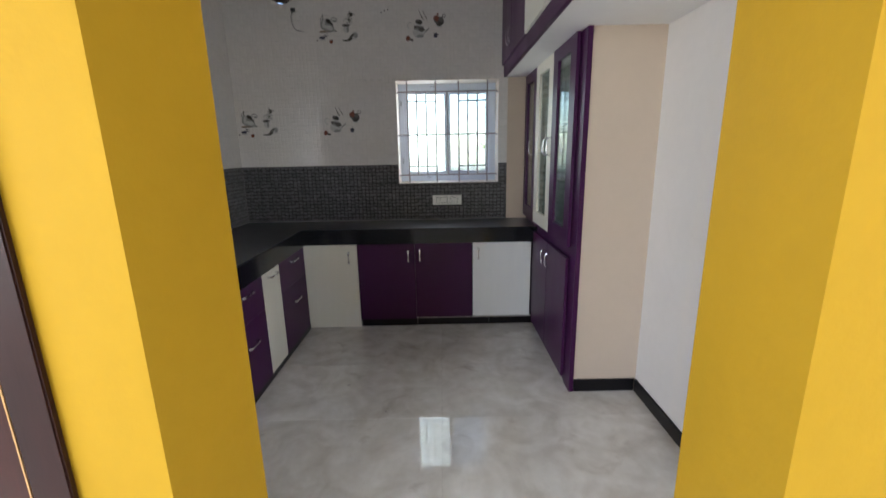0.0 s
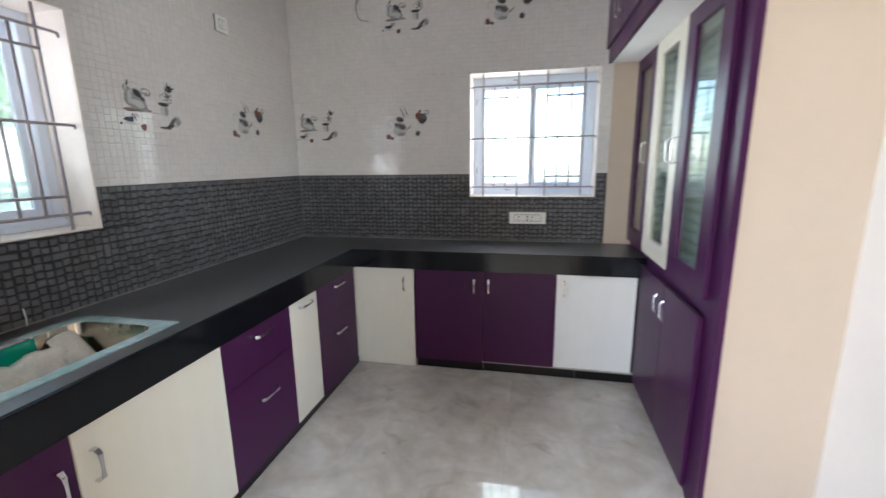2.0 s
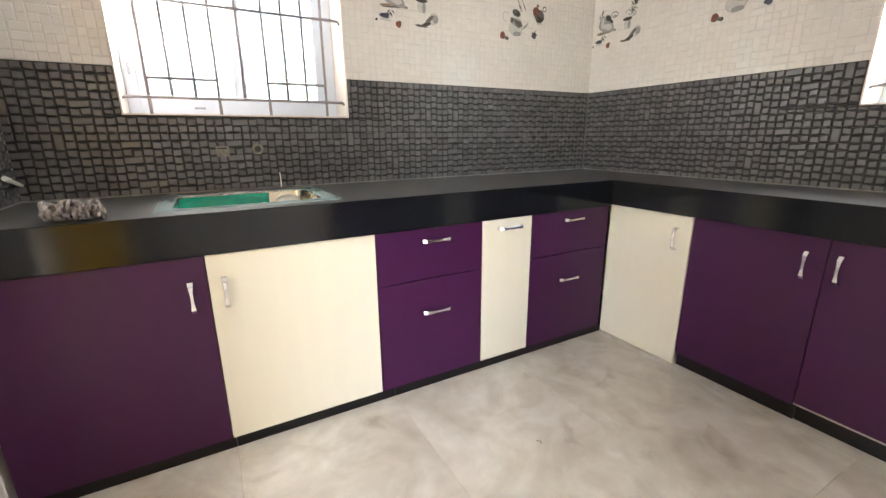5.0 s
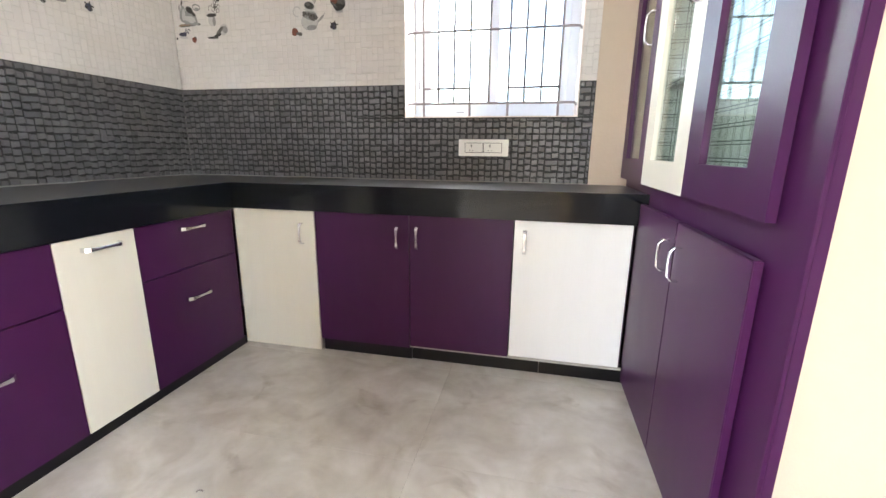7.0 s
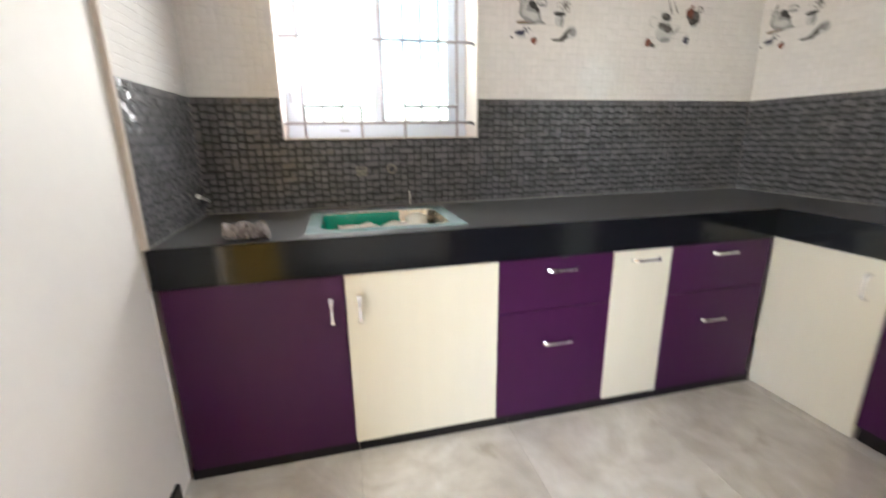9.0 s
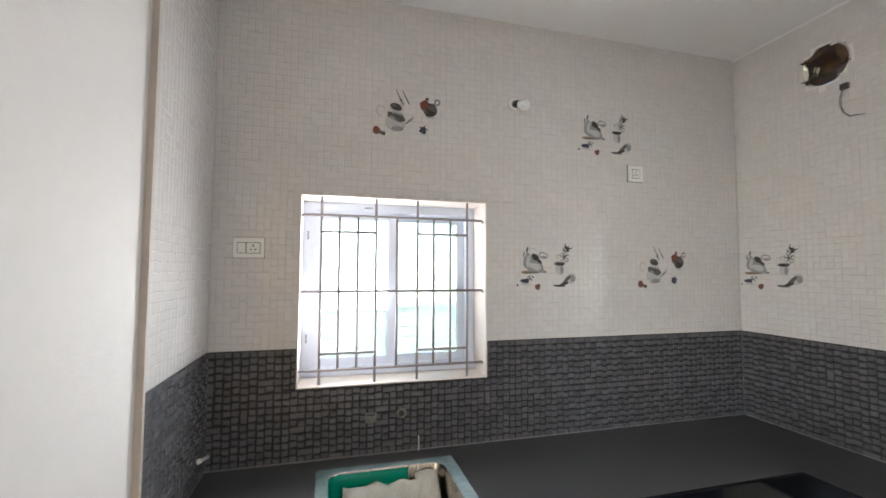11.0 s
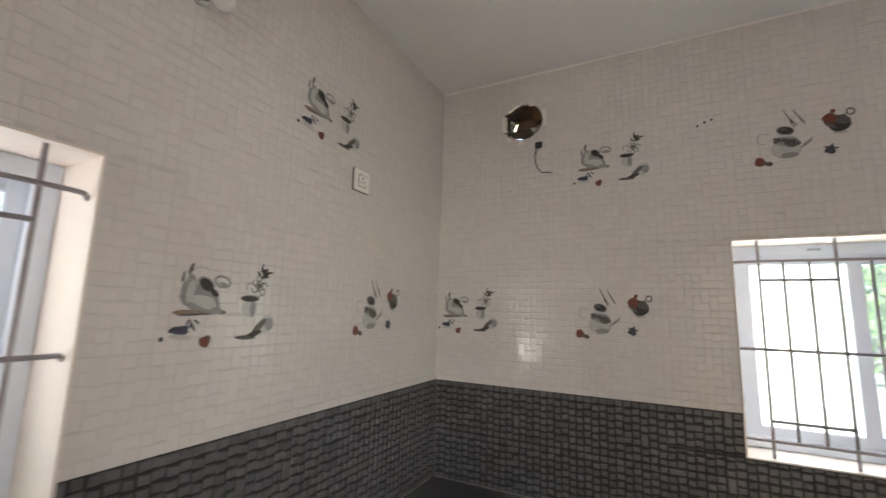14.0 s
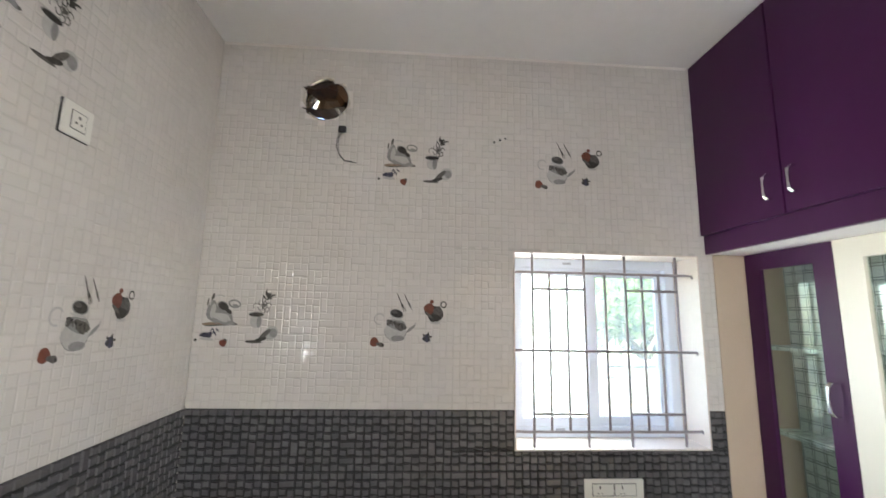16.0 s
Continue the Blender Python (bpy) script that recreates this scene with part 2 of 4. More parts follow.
def milky(name, share, tint):
    """Window glass blended with a translucent tinted layer by the given share."""
    m = glass(name)
    n, l = m.node_tree.nodes, m.node_tree.links
    out = n["Material Output"].inputs["Surface"]
    old = out.links[0].from_socket
    tl, mx = n.new("ShaderNodeBsdfTranslucent"), n.new("ShaderNodeMixShader")
    tl.inputs["Color"].default_value = (*tint, 1)
    mx.inputs[0].default_value = share
    l.new(old, mx.inputs[1])
    l.new(tl.outputs[0], mx.inputs[2])
    l.new(mx.outputs[0], out)
    return m


GLASS = milky("milky_window_glass", 0.08, (0.95, 0.97, 0.98))
FROST = milky("frosted_window_glass", 0.28, (0.56, 0.62, 0.56))
CGLASS = glass("cupboard_glass", (0.86, 0.91, 0.88), 0.03)


def plaid_material():
    m = mk("checked_shelf_lining", (0.66, 0.74, 0.69), 0.4, vary=0.06)
    n, l = m.node_tree.nodes, m.node_tree.links
    b = n["Principled BSDF"]
    old = b.inputs["Base Color"].links[0].from_socket
    geo, sp = n.new("ShaderNodeNewGeometry"), n.new("ShaderNodeSeparateXYZ")
    l.new(geo.outputs["Position"], sp.inputs[0])
    marks = []
    for axis in ("X", "Y", "Z"):
        for shift in (0.0, 0.011):
            a = n.new("ShaderNodeMath")
            a.operation = "ADD"
            a.inputs[1].default_value = shift + 9
            l.new(sp.outputs[axis], a.inputs[0])
            q = n.new("ShaderNodeMath")
            q.operation = "PINGPONG"
            q.inputs[1].default_value = 0.0275
            l.new(a.outputs[0], q.inputs[0])
            c = n.new("ShaderNodeMath")
            c.operation = "LESS_THAN"
            c.inputs[1].default_value = 0.0015
            l.new(q.outputs[0], c.inputs[0])
            marks.append(c.outputs[0])
    geo_abs = marks[0]
    for s in marks[1:]:
        mxn = n.new("ShaderNodeMath")
        mxn.operation = "MAXIMUM"
        l.new(geo_abs, mxn.inputs[0])
        l.new(s, mxn.inputs[1])
        geo_abs = mxn.outputs[0]
    mx = n.new("ShaderNodeMix")
    mx.data_type = "RGBA"
    l.new(geo_abs, mx.inputs["Factor"])
    l.new(old, mx.inputs["A"])
    mx.inputs["B"].default_value = (0.04, 0.07, 0.06, 1)
    l.new(mx.outputs["Result"], b.inputs["Base Color"])
    return m


PLAID = plaid_material()


# ---- mesh helpers ----
def box(bm, x0, y0, z0, x1, y1, z1, bevel=0.0, mi=0):
    m = Matrix.Translation(((x0 + x1) / 2, (y0 + y1) / 2, (z0 + z1) / 2)) @ Matrix.Diagonal((x1 - x0, y1 - y0, z1 - z0, 1))
    vs = bmesh.ops.create_cube(bm, size=1, matrix=m)["verts"]
    fs = {f for v in vs for f in v.link_faces}
    for f in fs:
        f.material_index = mi
    if bevel:
        es = {e for f in fs for e in f.edges}
        bmesh.ops.bevel(bm, geom=list(es), offset=bevel, segments=2, affect="EDGES")
    return vs


def cyl(bm, a, b, r, seg=12, r2=None, mi=0, caps=True):
    a, b = Vector(a), Vector(b)
    d = b - a
    m = Matrix.Translation((a + b) / 2) @ d.to_track_quat("Z", "Y").to_matrix().to_4x4()
    vs = bmesh.ops.create_cone(bm, cap_ends=caps, segments=seg, radius1=r, radius2=r if r2 is None else r2, depth=d.length, matrix=m)["verts"]
    for f in {f for v in vs for f in v.link_faces}:
        f.material_index = mi
        f.smooth = len(f.verts) == 4
    return vs


def tube(bm, pts, r, seg=8, flat=1.0, mi=0):
    """A tube along points, with a round or flattened section."""
    pts = [Vector(p) for p in pts]
    rings = []
    for i, p in enumerate(pts):
        d = (pts[min(i + 1, len(pts) - 1)] - pts[max(i - 1, 0)]).normalized()
        up = Vector((0, 0, 1)) if abs(d.z) < 0.9 else Vector((1, 0, 0))
        s = d.cross(up).normalized()
        u = s.cross(d)
        rings.append([bm.verts.new(p + s * math.cos(k * 2 * math.pi / seg) * r + u * math.sin(k * 2 * math.pi / seg) * r * flat) for k in range(seg)])
    for a, b in zip(rings, rings[1:]):
        for k in range(seg):
            f = bm.faces.new((a[k], a[(k + 1) % seg], b[(k + 1) % seg], b[k]))
            f.smooth, f.material_index = True, mi
    bm.faces.new(rings[0][::-1]).material_index = mi
    bm.faces.new(rings[-1]).material_index = mi


def link(name, bm, mats, parent=None, label="", kind=""):
    bmesh.ops.recalc_face_normals(bm, faces=bm.faces)
    me = bpy.data.meshes.new(name)
    bm.to_mesh(me)
    bm.free()
    for m in mats if isinstance(mats, (list, tuple)) else [mats]:
        me.materials.append(m)
    ob = new(name, me)
    if parent:
        ob.parent = parent
    return tagged(ob, label=label, kind=kind)


def part(name, bm, mats, parent, label=""):
    return link(name, bm, mats, parent, label)


def bpart(name, mats, parent, b, bevel=0.0, label=""):
    bm = bmesh.new()
    box(bm, *b, bevel=bevel)
    return link(name, bm, mats, parent, label)


def thing(name, at, label, category, group=""):
    ob = new(name)
    ob.location = at
    ob.rotation_mode = "XYZ"
    return tagged(ob, label, category, group)


def structure(name, mats, *boxes, bevel=0.0):
    bm = bmesh.new()
    for b in boxes:
        box(bm, *b, bevel=bevel)
    return link(name, bm, mats, kind="structure")


# ---- room sizes ----
XW, YN, YS, XE, ZC = -1.747, 3.707, 0.777, 1.215, 3.05
TOP, DADO = 0.863, 1.363
WNX = (-0.348, 0.546)
WWY = (1.139, 2.052)
WZ = (1.195, 2.071)
WZW = (1.183, 2.071)
TH = 0.010
xw, yn, ys = XW - TH, YN + TH, YS - TH
OUT = 0.26

# ---- shell ----
structure("floor", FLOORG, (-4.2, -3.6, -0.6, 5.1, yn + OUT, -0.006))
ceil_ob = structure("ceiling", CEIL, (-4.2, -3.6, ZC, 5.1, yn + OUT, ZC + 0.15))


def holed_wall(name, cx, cz, r, half):
    """North wall with its window opening and a round duct hole."""
    bm = bmesh.new()
    y0, y1 = yn, yn + OUT
    xa, xb = xw - OUT, XE + 0.2
    box(bm, xa, y0, -0.006, WNX[0], y1, cz - half)
    box(bm, WNX[0], y0, -0.006, WNX[1], y1, WZ[0])
    box(bm, WNX[0], y0, WZ[1], WNX[1], y1, cz - half)
    box(bm, WNX[1], y0, -0.006, xb, y1, cz - half)
    box(bm, xa, y0, cz - half, cx - half, y1, ZC)
    box(bm, cx + half, y0, cz - half, xb, y1, ZC)
    box(bm, cx - half, y0, cz + half, cx + half, y1, ZC)
    n = 40
    rings = []
    for y in (y0, y1):
        inner, outer = [], []
        for k in range(n):
            a = (k + 0.5) * 2 * math.pi / n - math.pi / 4
            c, s = math.cos(a), math.sin(a)
            w = half / max(abs(c), abs(s))
            jag = r * (1 + 0.05 * math.sin(k * 2.3) + 0.03 * math.sin(k * 5.1))
            inner.append(bm.verts.new((cx + c * jag, y, cz + s * jag)))
            outer.append(bm.verts.new((cx + c * w, y, cz + s * w)))
        rings.append((inner, outer))
    for k in range(n):
        j = (k + 1) % n
        for inner, outer in rings:
            bm.faces.new((inner[k], inner[j], outer[j], outer[k]))
        bm.faces.new((rings[0][0][k], rings[1][0][k], rings[1][0][j], rings[0][0][j]))
    return link(name, bm, WHITE, kind="structure")


HOLE = (-1.248, 2.782, 0.108)
wall_north = holed_wall("wall_north", HOLE[0], HOLE[1], HOLE[2], 0.16)
wall_west = structure(
    "wall_west", WHITE,
    (xw - OUT, ys, -0.006, xw, WWY[0], ZC), (xw - OUT, WWY[0], -0.006, xw, WWY[1], WZW[0]),
    (xw - OUT, WWY[0], WZW[1], xw, WWY[1], ZC), (xw - OUT, WWY[1], -0.006, xw, yn, ZC))
wall_east = structure("wall_east", WHITE, (XE, 0.90, -0.006, XE + 0.2, yn, ZC))


def wedge_wall(name, mats, pts, z0, z1, marks):
    bm = bmesh.new()
    lo = [bm.verts.new((x, y, z0)) for x, y in pts]
    hi = [bm.verts.new((x, y, z1)) for x, y in pts]
    n = len(pts)
    for k in range(n):
        bm.faces.new((lo[k], lo[(k + 1) % n], hi[(k + 1) % n], hi[k])).material_index = marks[k]
    bm.faces.new(lo[::-1])
    bm.faces.new(hi)
    return link(name, bm, mats, kind="structure")


HY = 0.535
wall_south = wedge_wall("wall_south", [YELLOW, WHITE], [(-2.0, HY), (-1.60, HY), (-1.60, HY + 0.001), (-0.449, HY), (-0.398, YS - 0.014), (-1.113, YS - 0.014), (-1.113, ys), (-2.0, ys)], -0.006, ZC, [0, 0, 0, 0, 1, 1, 1, 0])
wedge_wall("wall_south_east", [YELLOW, WHITE], [(0.643, HY), (5.1, HY), (5.1, 0.889), (0.675, 0.889)], -0.006, ZC, [0, 0, 1, 0])
wedge_wall("lintel", [YELLOW, WHITE], [(-0.449, HY), (0.643, HY), (0.675, 0.80), (-0.398, YS - 0.014)], 2.35, ZC, [0, 0, 1, 0])
# Unseen hall walls: openings added for the lamps, solid middle blocks a tile reflection.
structure("wall_hall_unseen", HALLF, (-4.2, -3.6, -0.006, -3.6, -3.4, ZC), (-1.1, -3.6, -0.006, 2.1, -3.4, ZC), (4.5, -3.6, -0.006, 5.1, -3.4, ZC),
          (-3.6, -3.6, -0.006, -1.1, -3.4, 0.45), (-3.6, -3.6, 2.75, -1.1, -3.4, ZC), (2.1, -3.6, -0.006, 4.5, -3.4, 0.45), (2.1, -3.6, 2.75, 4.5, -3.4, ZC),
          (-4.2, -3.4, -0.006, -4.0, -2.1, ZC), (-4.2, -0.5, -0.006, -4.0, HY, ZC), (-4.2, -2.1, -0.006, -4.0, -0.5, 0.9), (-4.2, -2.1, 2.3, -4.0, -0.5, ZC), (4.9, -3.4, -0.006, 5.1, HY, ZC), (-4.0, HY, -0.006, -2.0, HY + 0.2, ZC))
# alcove wall beside the tall cupboard
structure("wall_alcove", BEIGE, (0.829, 2.235, -0.006, XE, 2.33, 2.08))
structure("wall_alcove_back", BEIGE, (0.622, YN - 0.004, TOP, 1.2, yn, 2.08))
structure("loft_slab", CEIL, (0.61, YS + 0.115, 2.08, XE, yn, 2.155))

# skirtings
for name, b in (("baseboard_1", (XE - 0.012, 0.90, 0, XE, 2.223, 0.08)), ("baseboard_2", (0.829, 2.223, 0, XE - 0.012, 2.235, 0.08)),
                ("baseboard_3", (-1.02, YS - 0.014, 0, -0.402, YS - 0.002, 0.08))):
    structure(name, PLINTH, b, bevel=0.002)
structure("trim_tile_edge", TRIM, (-1.120, YS - 0.013, TOP, -1.106, YS + 0.006, ZC))
structure("trim_corner_nw", GROUTD, (XW - 0.006, YN - 0.004, TOP, XW + 0.003, YN + 0.006, DADO + 0.01))
structure("trim_corner_sw", GROUTD, (XW - 0.006, YS - 0.006, TOP, XW + 0.003, YS + 0.004, DADO))
structure("trim_worktop_seal", GROUTD, (XW, YS + 0.001, TOP, XW + 0.005, YN - 0.004, TOP + 0.005), (XW, YN - 0.005, TOP, 0.62, YN, TOP + 0.005), (XW + 0.005, YS, TOP, -1.115, YS + 0.005, TOP + 0.005))
structure("trim_ceiling_line", WHITE, (XW, YN - 0.004, ZC - 0.012, 0.56, YN + 0.006, ZC))

# ---- plinths under the base cabinets ----
for k, y0 in enumerate((0.777, 1.368, 1.988, 2.608)):
    y1 = (1.368, 1.988, 2.608, 3.262)[k]
    structure("baseboard_west", PLINTH, (-1.128, y0 + 0.001, 0, -1.116, y1 - 0.001, 0.046))
for x0, x1 in ((-0.672, -0.195), (-0.193, 0.426), (0.428, 0.805)):
    structure("baseboard_north", PLINTH, (x0, 3.292 + 0.008 * (x0 > -0.5), 0, x1, 3.312, 0.070 + 0.01 * (x0 > 0)))
structure("trim_plinth_gap", GROUT, (-0.672, 3.275, 0.072, 0.80, 3.291, 0.081))


# ---- handles, doors and cabinets ----
def handle(parent, at, long=0.10, upright=True, face="x", label="chrome bow handle", depth=0.028):
    """A bow handle standing off a door; at is its middle on the door's face. face: the way the door looks (x, -x or -y)."""
    bm = bmesh.new()
    h = long / 2
    prof = [(-h, 0.0), (-h, depth * 0.6), (-h + 0.012, depth), (-h * 0.3, depth * 1.06), (h * 0.3, depth * 1.06), (h - 0.012, depth), (h, depth * 0.6), (h, 0.0)]
    wid = [0.0085, 0.0085, 0.0075, 0.0048, 0.0048, 0.0075, 0.0085, 0.0085]
    rows = []
    for i, (s, d) in enumerate(prof):
        w = wid[i]
        a = Vector(prof[min(i + 1, 7)]) - Vector(prof[max(i - 1, 0)])
        a.normalize()
        nx, ny = -a.y, a.x
        t = 0.0032
        rows.append([(s + nx * t * g, d + ny * t * g, w * q) for g, q in ((1, 1), (1, -1), (-1, -1), (-1, 1))])

    def turn(s, d, w):
        u, v = (w, s) if upright else (s, w)
        if face == "x":
            return (d, u, v)
        if face == "-x":
            return (-d, u, v)
        return (u, -d, v)

    vs = [[bm.verts.new(turn(*p)) for p in r] for r in rows]
    for a, b in zip(vs, vs[1:]):
        for k in range(4):
            bm.faces.new((a[k], a[(k + 1) % 4], b[(k + 1) % 4], b[k]))
    bm.faces.new(vs[0])
    bm.faces.new(vs[-1])
    ob = part("handle", bm, CHROME, parent, label)
    ob.location = at
    bev = ob.modifiers.new("bevel", "BEVEL")
    bev.width, bev.segments = 0.0015, 2
    return ob


def panel(name, mats, parent, b, bevel=0.002, label=""):
    return bpart(name, mats, parent, b, bevel, label)


GW = "kitchen base cabinets"
DX = -1.110          # faces of the west doors
DY = 3.268           # faces of the north doors
T = 0.018


def west_unit(name, y0, y1, label, cat, fronts, body=True):
    """fronts: (kind, y0, y1, z0, z1, material, label, handle y, handle z, upright)"""
    o = thing(name, (DX, y0, 0), label, cat, GW)
    bpart("body", CARCASS, o, (XW - DX + 0.02, 0.002, 0.047, -T - 0.004, y1 - y0 - 0.002, 0.728), 0)
    for kind, a, b, z0, z1, m, lb, hy, hz, up in fronts:
        d = panel(kind, m, o, (-T, a - y0 + 0.0015, z0, 0, b - y0 - 0.0015, z1), 0.0018, lb)
        handle(d, (0, hy - y0, hz + (0 if up else 0.012)), 0.10 if up else 0.13, up, "x")
    return o


west_unit("sink_cabinet", 0.785, 1.358, "purple laminate sink cabinet with one plain door beneath the dark worktop", "base cabinet",
          [("door", 0.785, 1.358, 0.043, 0.728, PURPLE, "plain purple door", 1.309, 0.600, True)])
west_unit("base_cabinet", 1.358, 1.933, "cream laminate base cabinet with one wide door under the steel sink", "base cabinet",
          [("door", 1.358, 1.933, 0.043, 0.728, CREAM, "plain cream door", 1.405, 0.600, True)])
west_unit("drawer_cabinet", 1.933, 2.430, "purple laminate drawer cabinet with two deep drawers and bow handles", "drawer unit",
          [("drawer_front", 1.933, 2.430, 0.512, 0.728, PURPLE, "shallow upper purple drawer front", 2.194, 0.668, False),
           ("drawer_front", 1.933, 2.430, 0.043, 0.509, PURPLE, "deep lower purple drawer front", 2.192, 0.356, False)])
west_unit("pull_out_cabinet", 2.430, 2.712, "narrow cream pull-out cabinet between two purple drawer units", "base cabinet",
          [("drawer_front", 2.430, 2.712, 0.043, 0.728, CREAM, "tall narrow cream front", 2.578, 0.676, False)])
west_unit("drawer_cabinet", 2.712, 3.238, "purple laminate drawer cabinet with two drawers in the room's inner corner", "drawer unit",
          [("drawer_front", 2.712, 3.238, 0.512, 0.728, PURPLE, "shallow upper purple drawer front", 2.975, 0.676, False),
           ("drawer_front", 2.712, 3.238, 0.043, 0.509, PURPLE, "deep lower purple drawer front", 2.965, 0.366, False)])


def north_unit(name, x0, x1, label, fronts):
    o = thing(name, (x0, DY, 0), label, "base cabinet", GW)
    bpart("body", CARCASS, o, (0.002, T + 0.004, 0.080, x1 - x0 - 0.002, YN - DY - 0.02, 0.728), 0)
    for a, b, z0, z1, m, lb, hx, hz in fronts:
        d = panel("door", m, o, (a - x0 + 0.0015, 0, z0, b - x0 - 0.0015, T, z1), 0.0018, lb)
        handle(d, (hx - x0, 0, hz), 0.10, True, "-y")
    return o


north_unit("corner_cabinet", -1.128, -0.676, "cream laminate corner cabinet with a door reaching the floor", [(-1.124, -0.678, 0.004, 0.735, CREAM, "tall cream door down to the floor", -0.745, 0.622)])
north_unit("double_cabinet", -0.676, 0.283, "purple laminate double-door base cabinet beneath the barred window",
           [(-0.676, -0.197, 0.070, 0.740, PURPLE, "plain purple door", -0.252, 0.628), (-0.197, 0.281, 0.082, 0.742, PURPLE, "plain purple door", -0.156, 0.632)])
north_unit("end_cabinet", 0.283, 0.780, "white laminate base cabinet with one door beside the tall cupboard", [(0.283, 0.770, 0.088, 0.746, WHITEL, "plain white door", 0.330, 0.640)])

# ---- worktop ----
SY0, SY1, SX0, SX1 = 1.236, 1.836, -1.642, -1.186
wt = thing("worktop", (XW, YS, TOP), "dusty dark grey L-shaped stone worktop with a thick black edge", "worktop")
hx0, hx1, hy0, hy1 = SX0 + 0.02, SX1 - 0.02, SY0 + 0.02, SY1 - 0.02


def plan_slab(xs, ys, keep, z0, z1):
    """One connected slab over the cells of a plan grid."""
    bm = bmesh.new()
    v = {}

    def at(i, j, z):
        if (i, j, z) not in v:
            v[(i, j, z)] = bm.verts.new((xs[i], ys[j], z))
        return v[(i, j, z)]

    cellset = {(i, j) for i in range(len(xs) - 1) for j in range(len(ys) - 1) if keep(i, j)}
    for i, j in cellset:
        for z in (z0, z1):
            bm.faces.new([at(i, j, z), at(i + 1, j, z), at(i + 1, j + 1, z), at(i, j + 1, z)])
        for di, dj, a, b in ((-1, 0, (0, 0), (0, 1)), (1, 0, (1, 0), (1, 1)), (0, -1, (0, 0), (1, 0)), (0, 1, (0, 1), (1, 1))):
            if (i + di, j + dj) not in cellset:
                p, q = (i + a[0], j + a[1]), (i + b[0], j + b[1])
                bm.faces.new([at(*p, z0), at(*q, z0), at(*q, z1), at(*p, z1)])
    return bm


bm = plan_slab([0, hx0 - XW, hx1 - XW, -1.118 - XW, 0.80 - XW], [0, hy0 - YS, hy1 - YS, 3.250 - YS, YN - YS], lambda i, j: not (i == 1 and j == 1) and (i < 3 or j == 3), -0.035, 0)
part("slab", bm, COUNTER, wt, "dusty matt dark grey top")
bpart("fascia", GRANITE, wt, (-1.118 - XW, 0.0, 0.732 - TOP, -1.098 - XW, 3.235 - YS, 0.0005), 0.002, "polished black stone edge strip")
bpart("fascia", GRANITE, wt, (-1.118 - XW, 3.235 - YS + 0.001, 0.738 - TOP, 0.812 - XW, 3.250 - YS + 0.001, 0.0005), 0.002, "polished black stone edge strip")
bpart("batten", CARCASS, wt, (-1.135 - XW, 0.01, 0.728 - TOP, -1.119 - XW, 3.23 - YS, -0.036), 0)
bpart("batten", CARCASS, wt, (-1.10 - XW, 3.252 - YS, 0.748 - TOP, 0.78 - XW, 3.29 - YS, -0.036), 0)


# ---- sink ----
def rounded(x0, y0, x1, y1, r, n=6):
    pts = []
    for cx, cy, a0 in ((x1 - r, y1 - r, 0), (x0 + r, y1 - r, 90), (x0 + r, y0 + r, 180), (x1 - r, y0 + r, 270)):
        for k in range(n + 1):
            a = radians(a0 + 90 * k / n)
            pts.append((cx + r * math.cos(a), cy + r * math.sin(a)))
    return pts


def loft_rings(bm, rings, mi=0, smooth=True):
    vr = [[bm.verts.new(p) for p in r] for r in rings]
    n = len(rings[0])
    for a, b in zip(vr, vr[1:]):
        for k in range(n):
            f = bm.faces.new((a[k], a[(k + 1) % n], b[(k + 1) % n], b[k]))
            f.smooth, f.material_index = smooth, mi
    return vr


sink = thing("sink", (SX0, SY0, TOP), "steel sink in the worktop, half stripped of its green film", "sink")
w, d = SX1 - SX0, SY1 - SY0
bx0, by0, bx1, by1 = 0.046, 0.050, w - 0.052, d - 0.055


def ring(z, g, r):
    return [(x, y, z) for x, y in rounded(bx0 + g, by0 + g, bx1 - g, by1 - g, r)]


bm = bmesh.new()
outer0 = [(x, y, 0.0006) for x, y in rounded(0, 0, w, d, 0.006)]
outer = [(x, y, 0.003) for x, y in rounded(0.002, 0.002, w - 0.002, d - 0.002, 0.006)]
loft_rings(bm, [outer0, outer, ring(0.0035, -0.006, 0.062), ring(0.001, 0, 0.058)], smooth=False)
part("rim", bm, FILMPALE, sink, "flat rim under teal film, bluish grey glare mixed into its colour")
bm = bmesh.new()
rr = [ring(0.001, 0, 0.058), ring(-0.006, 0.003, 0.056), ring(-0.12, 0.012, 0.05), ring(-0.165, 0.022, 0.045), ring(-0.182, 0.045, 0.035)]
vr = loft_rings(bm, rr)
bm.faces.new(vr[-1])
part("bowl", bm, STEEL, sink, "brushed steel bowl with brownish reflections")
bm = bmesh.new()
cyl(bm, (w * 0.45, d * 0.5, -0.1815), (w * 0.45, d * 0.5, -0.178), 0.042, 24)
cyl(bm, (w * 0.45, d * 0.5, -0.178), (w * 0.45, d * 0.5, -0.176), 0.024, 20)
part("drain", bm, CHROME, sink, "round steel drain")


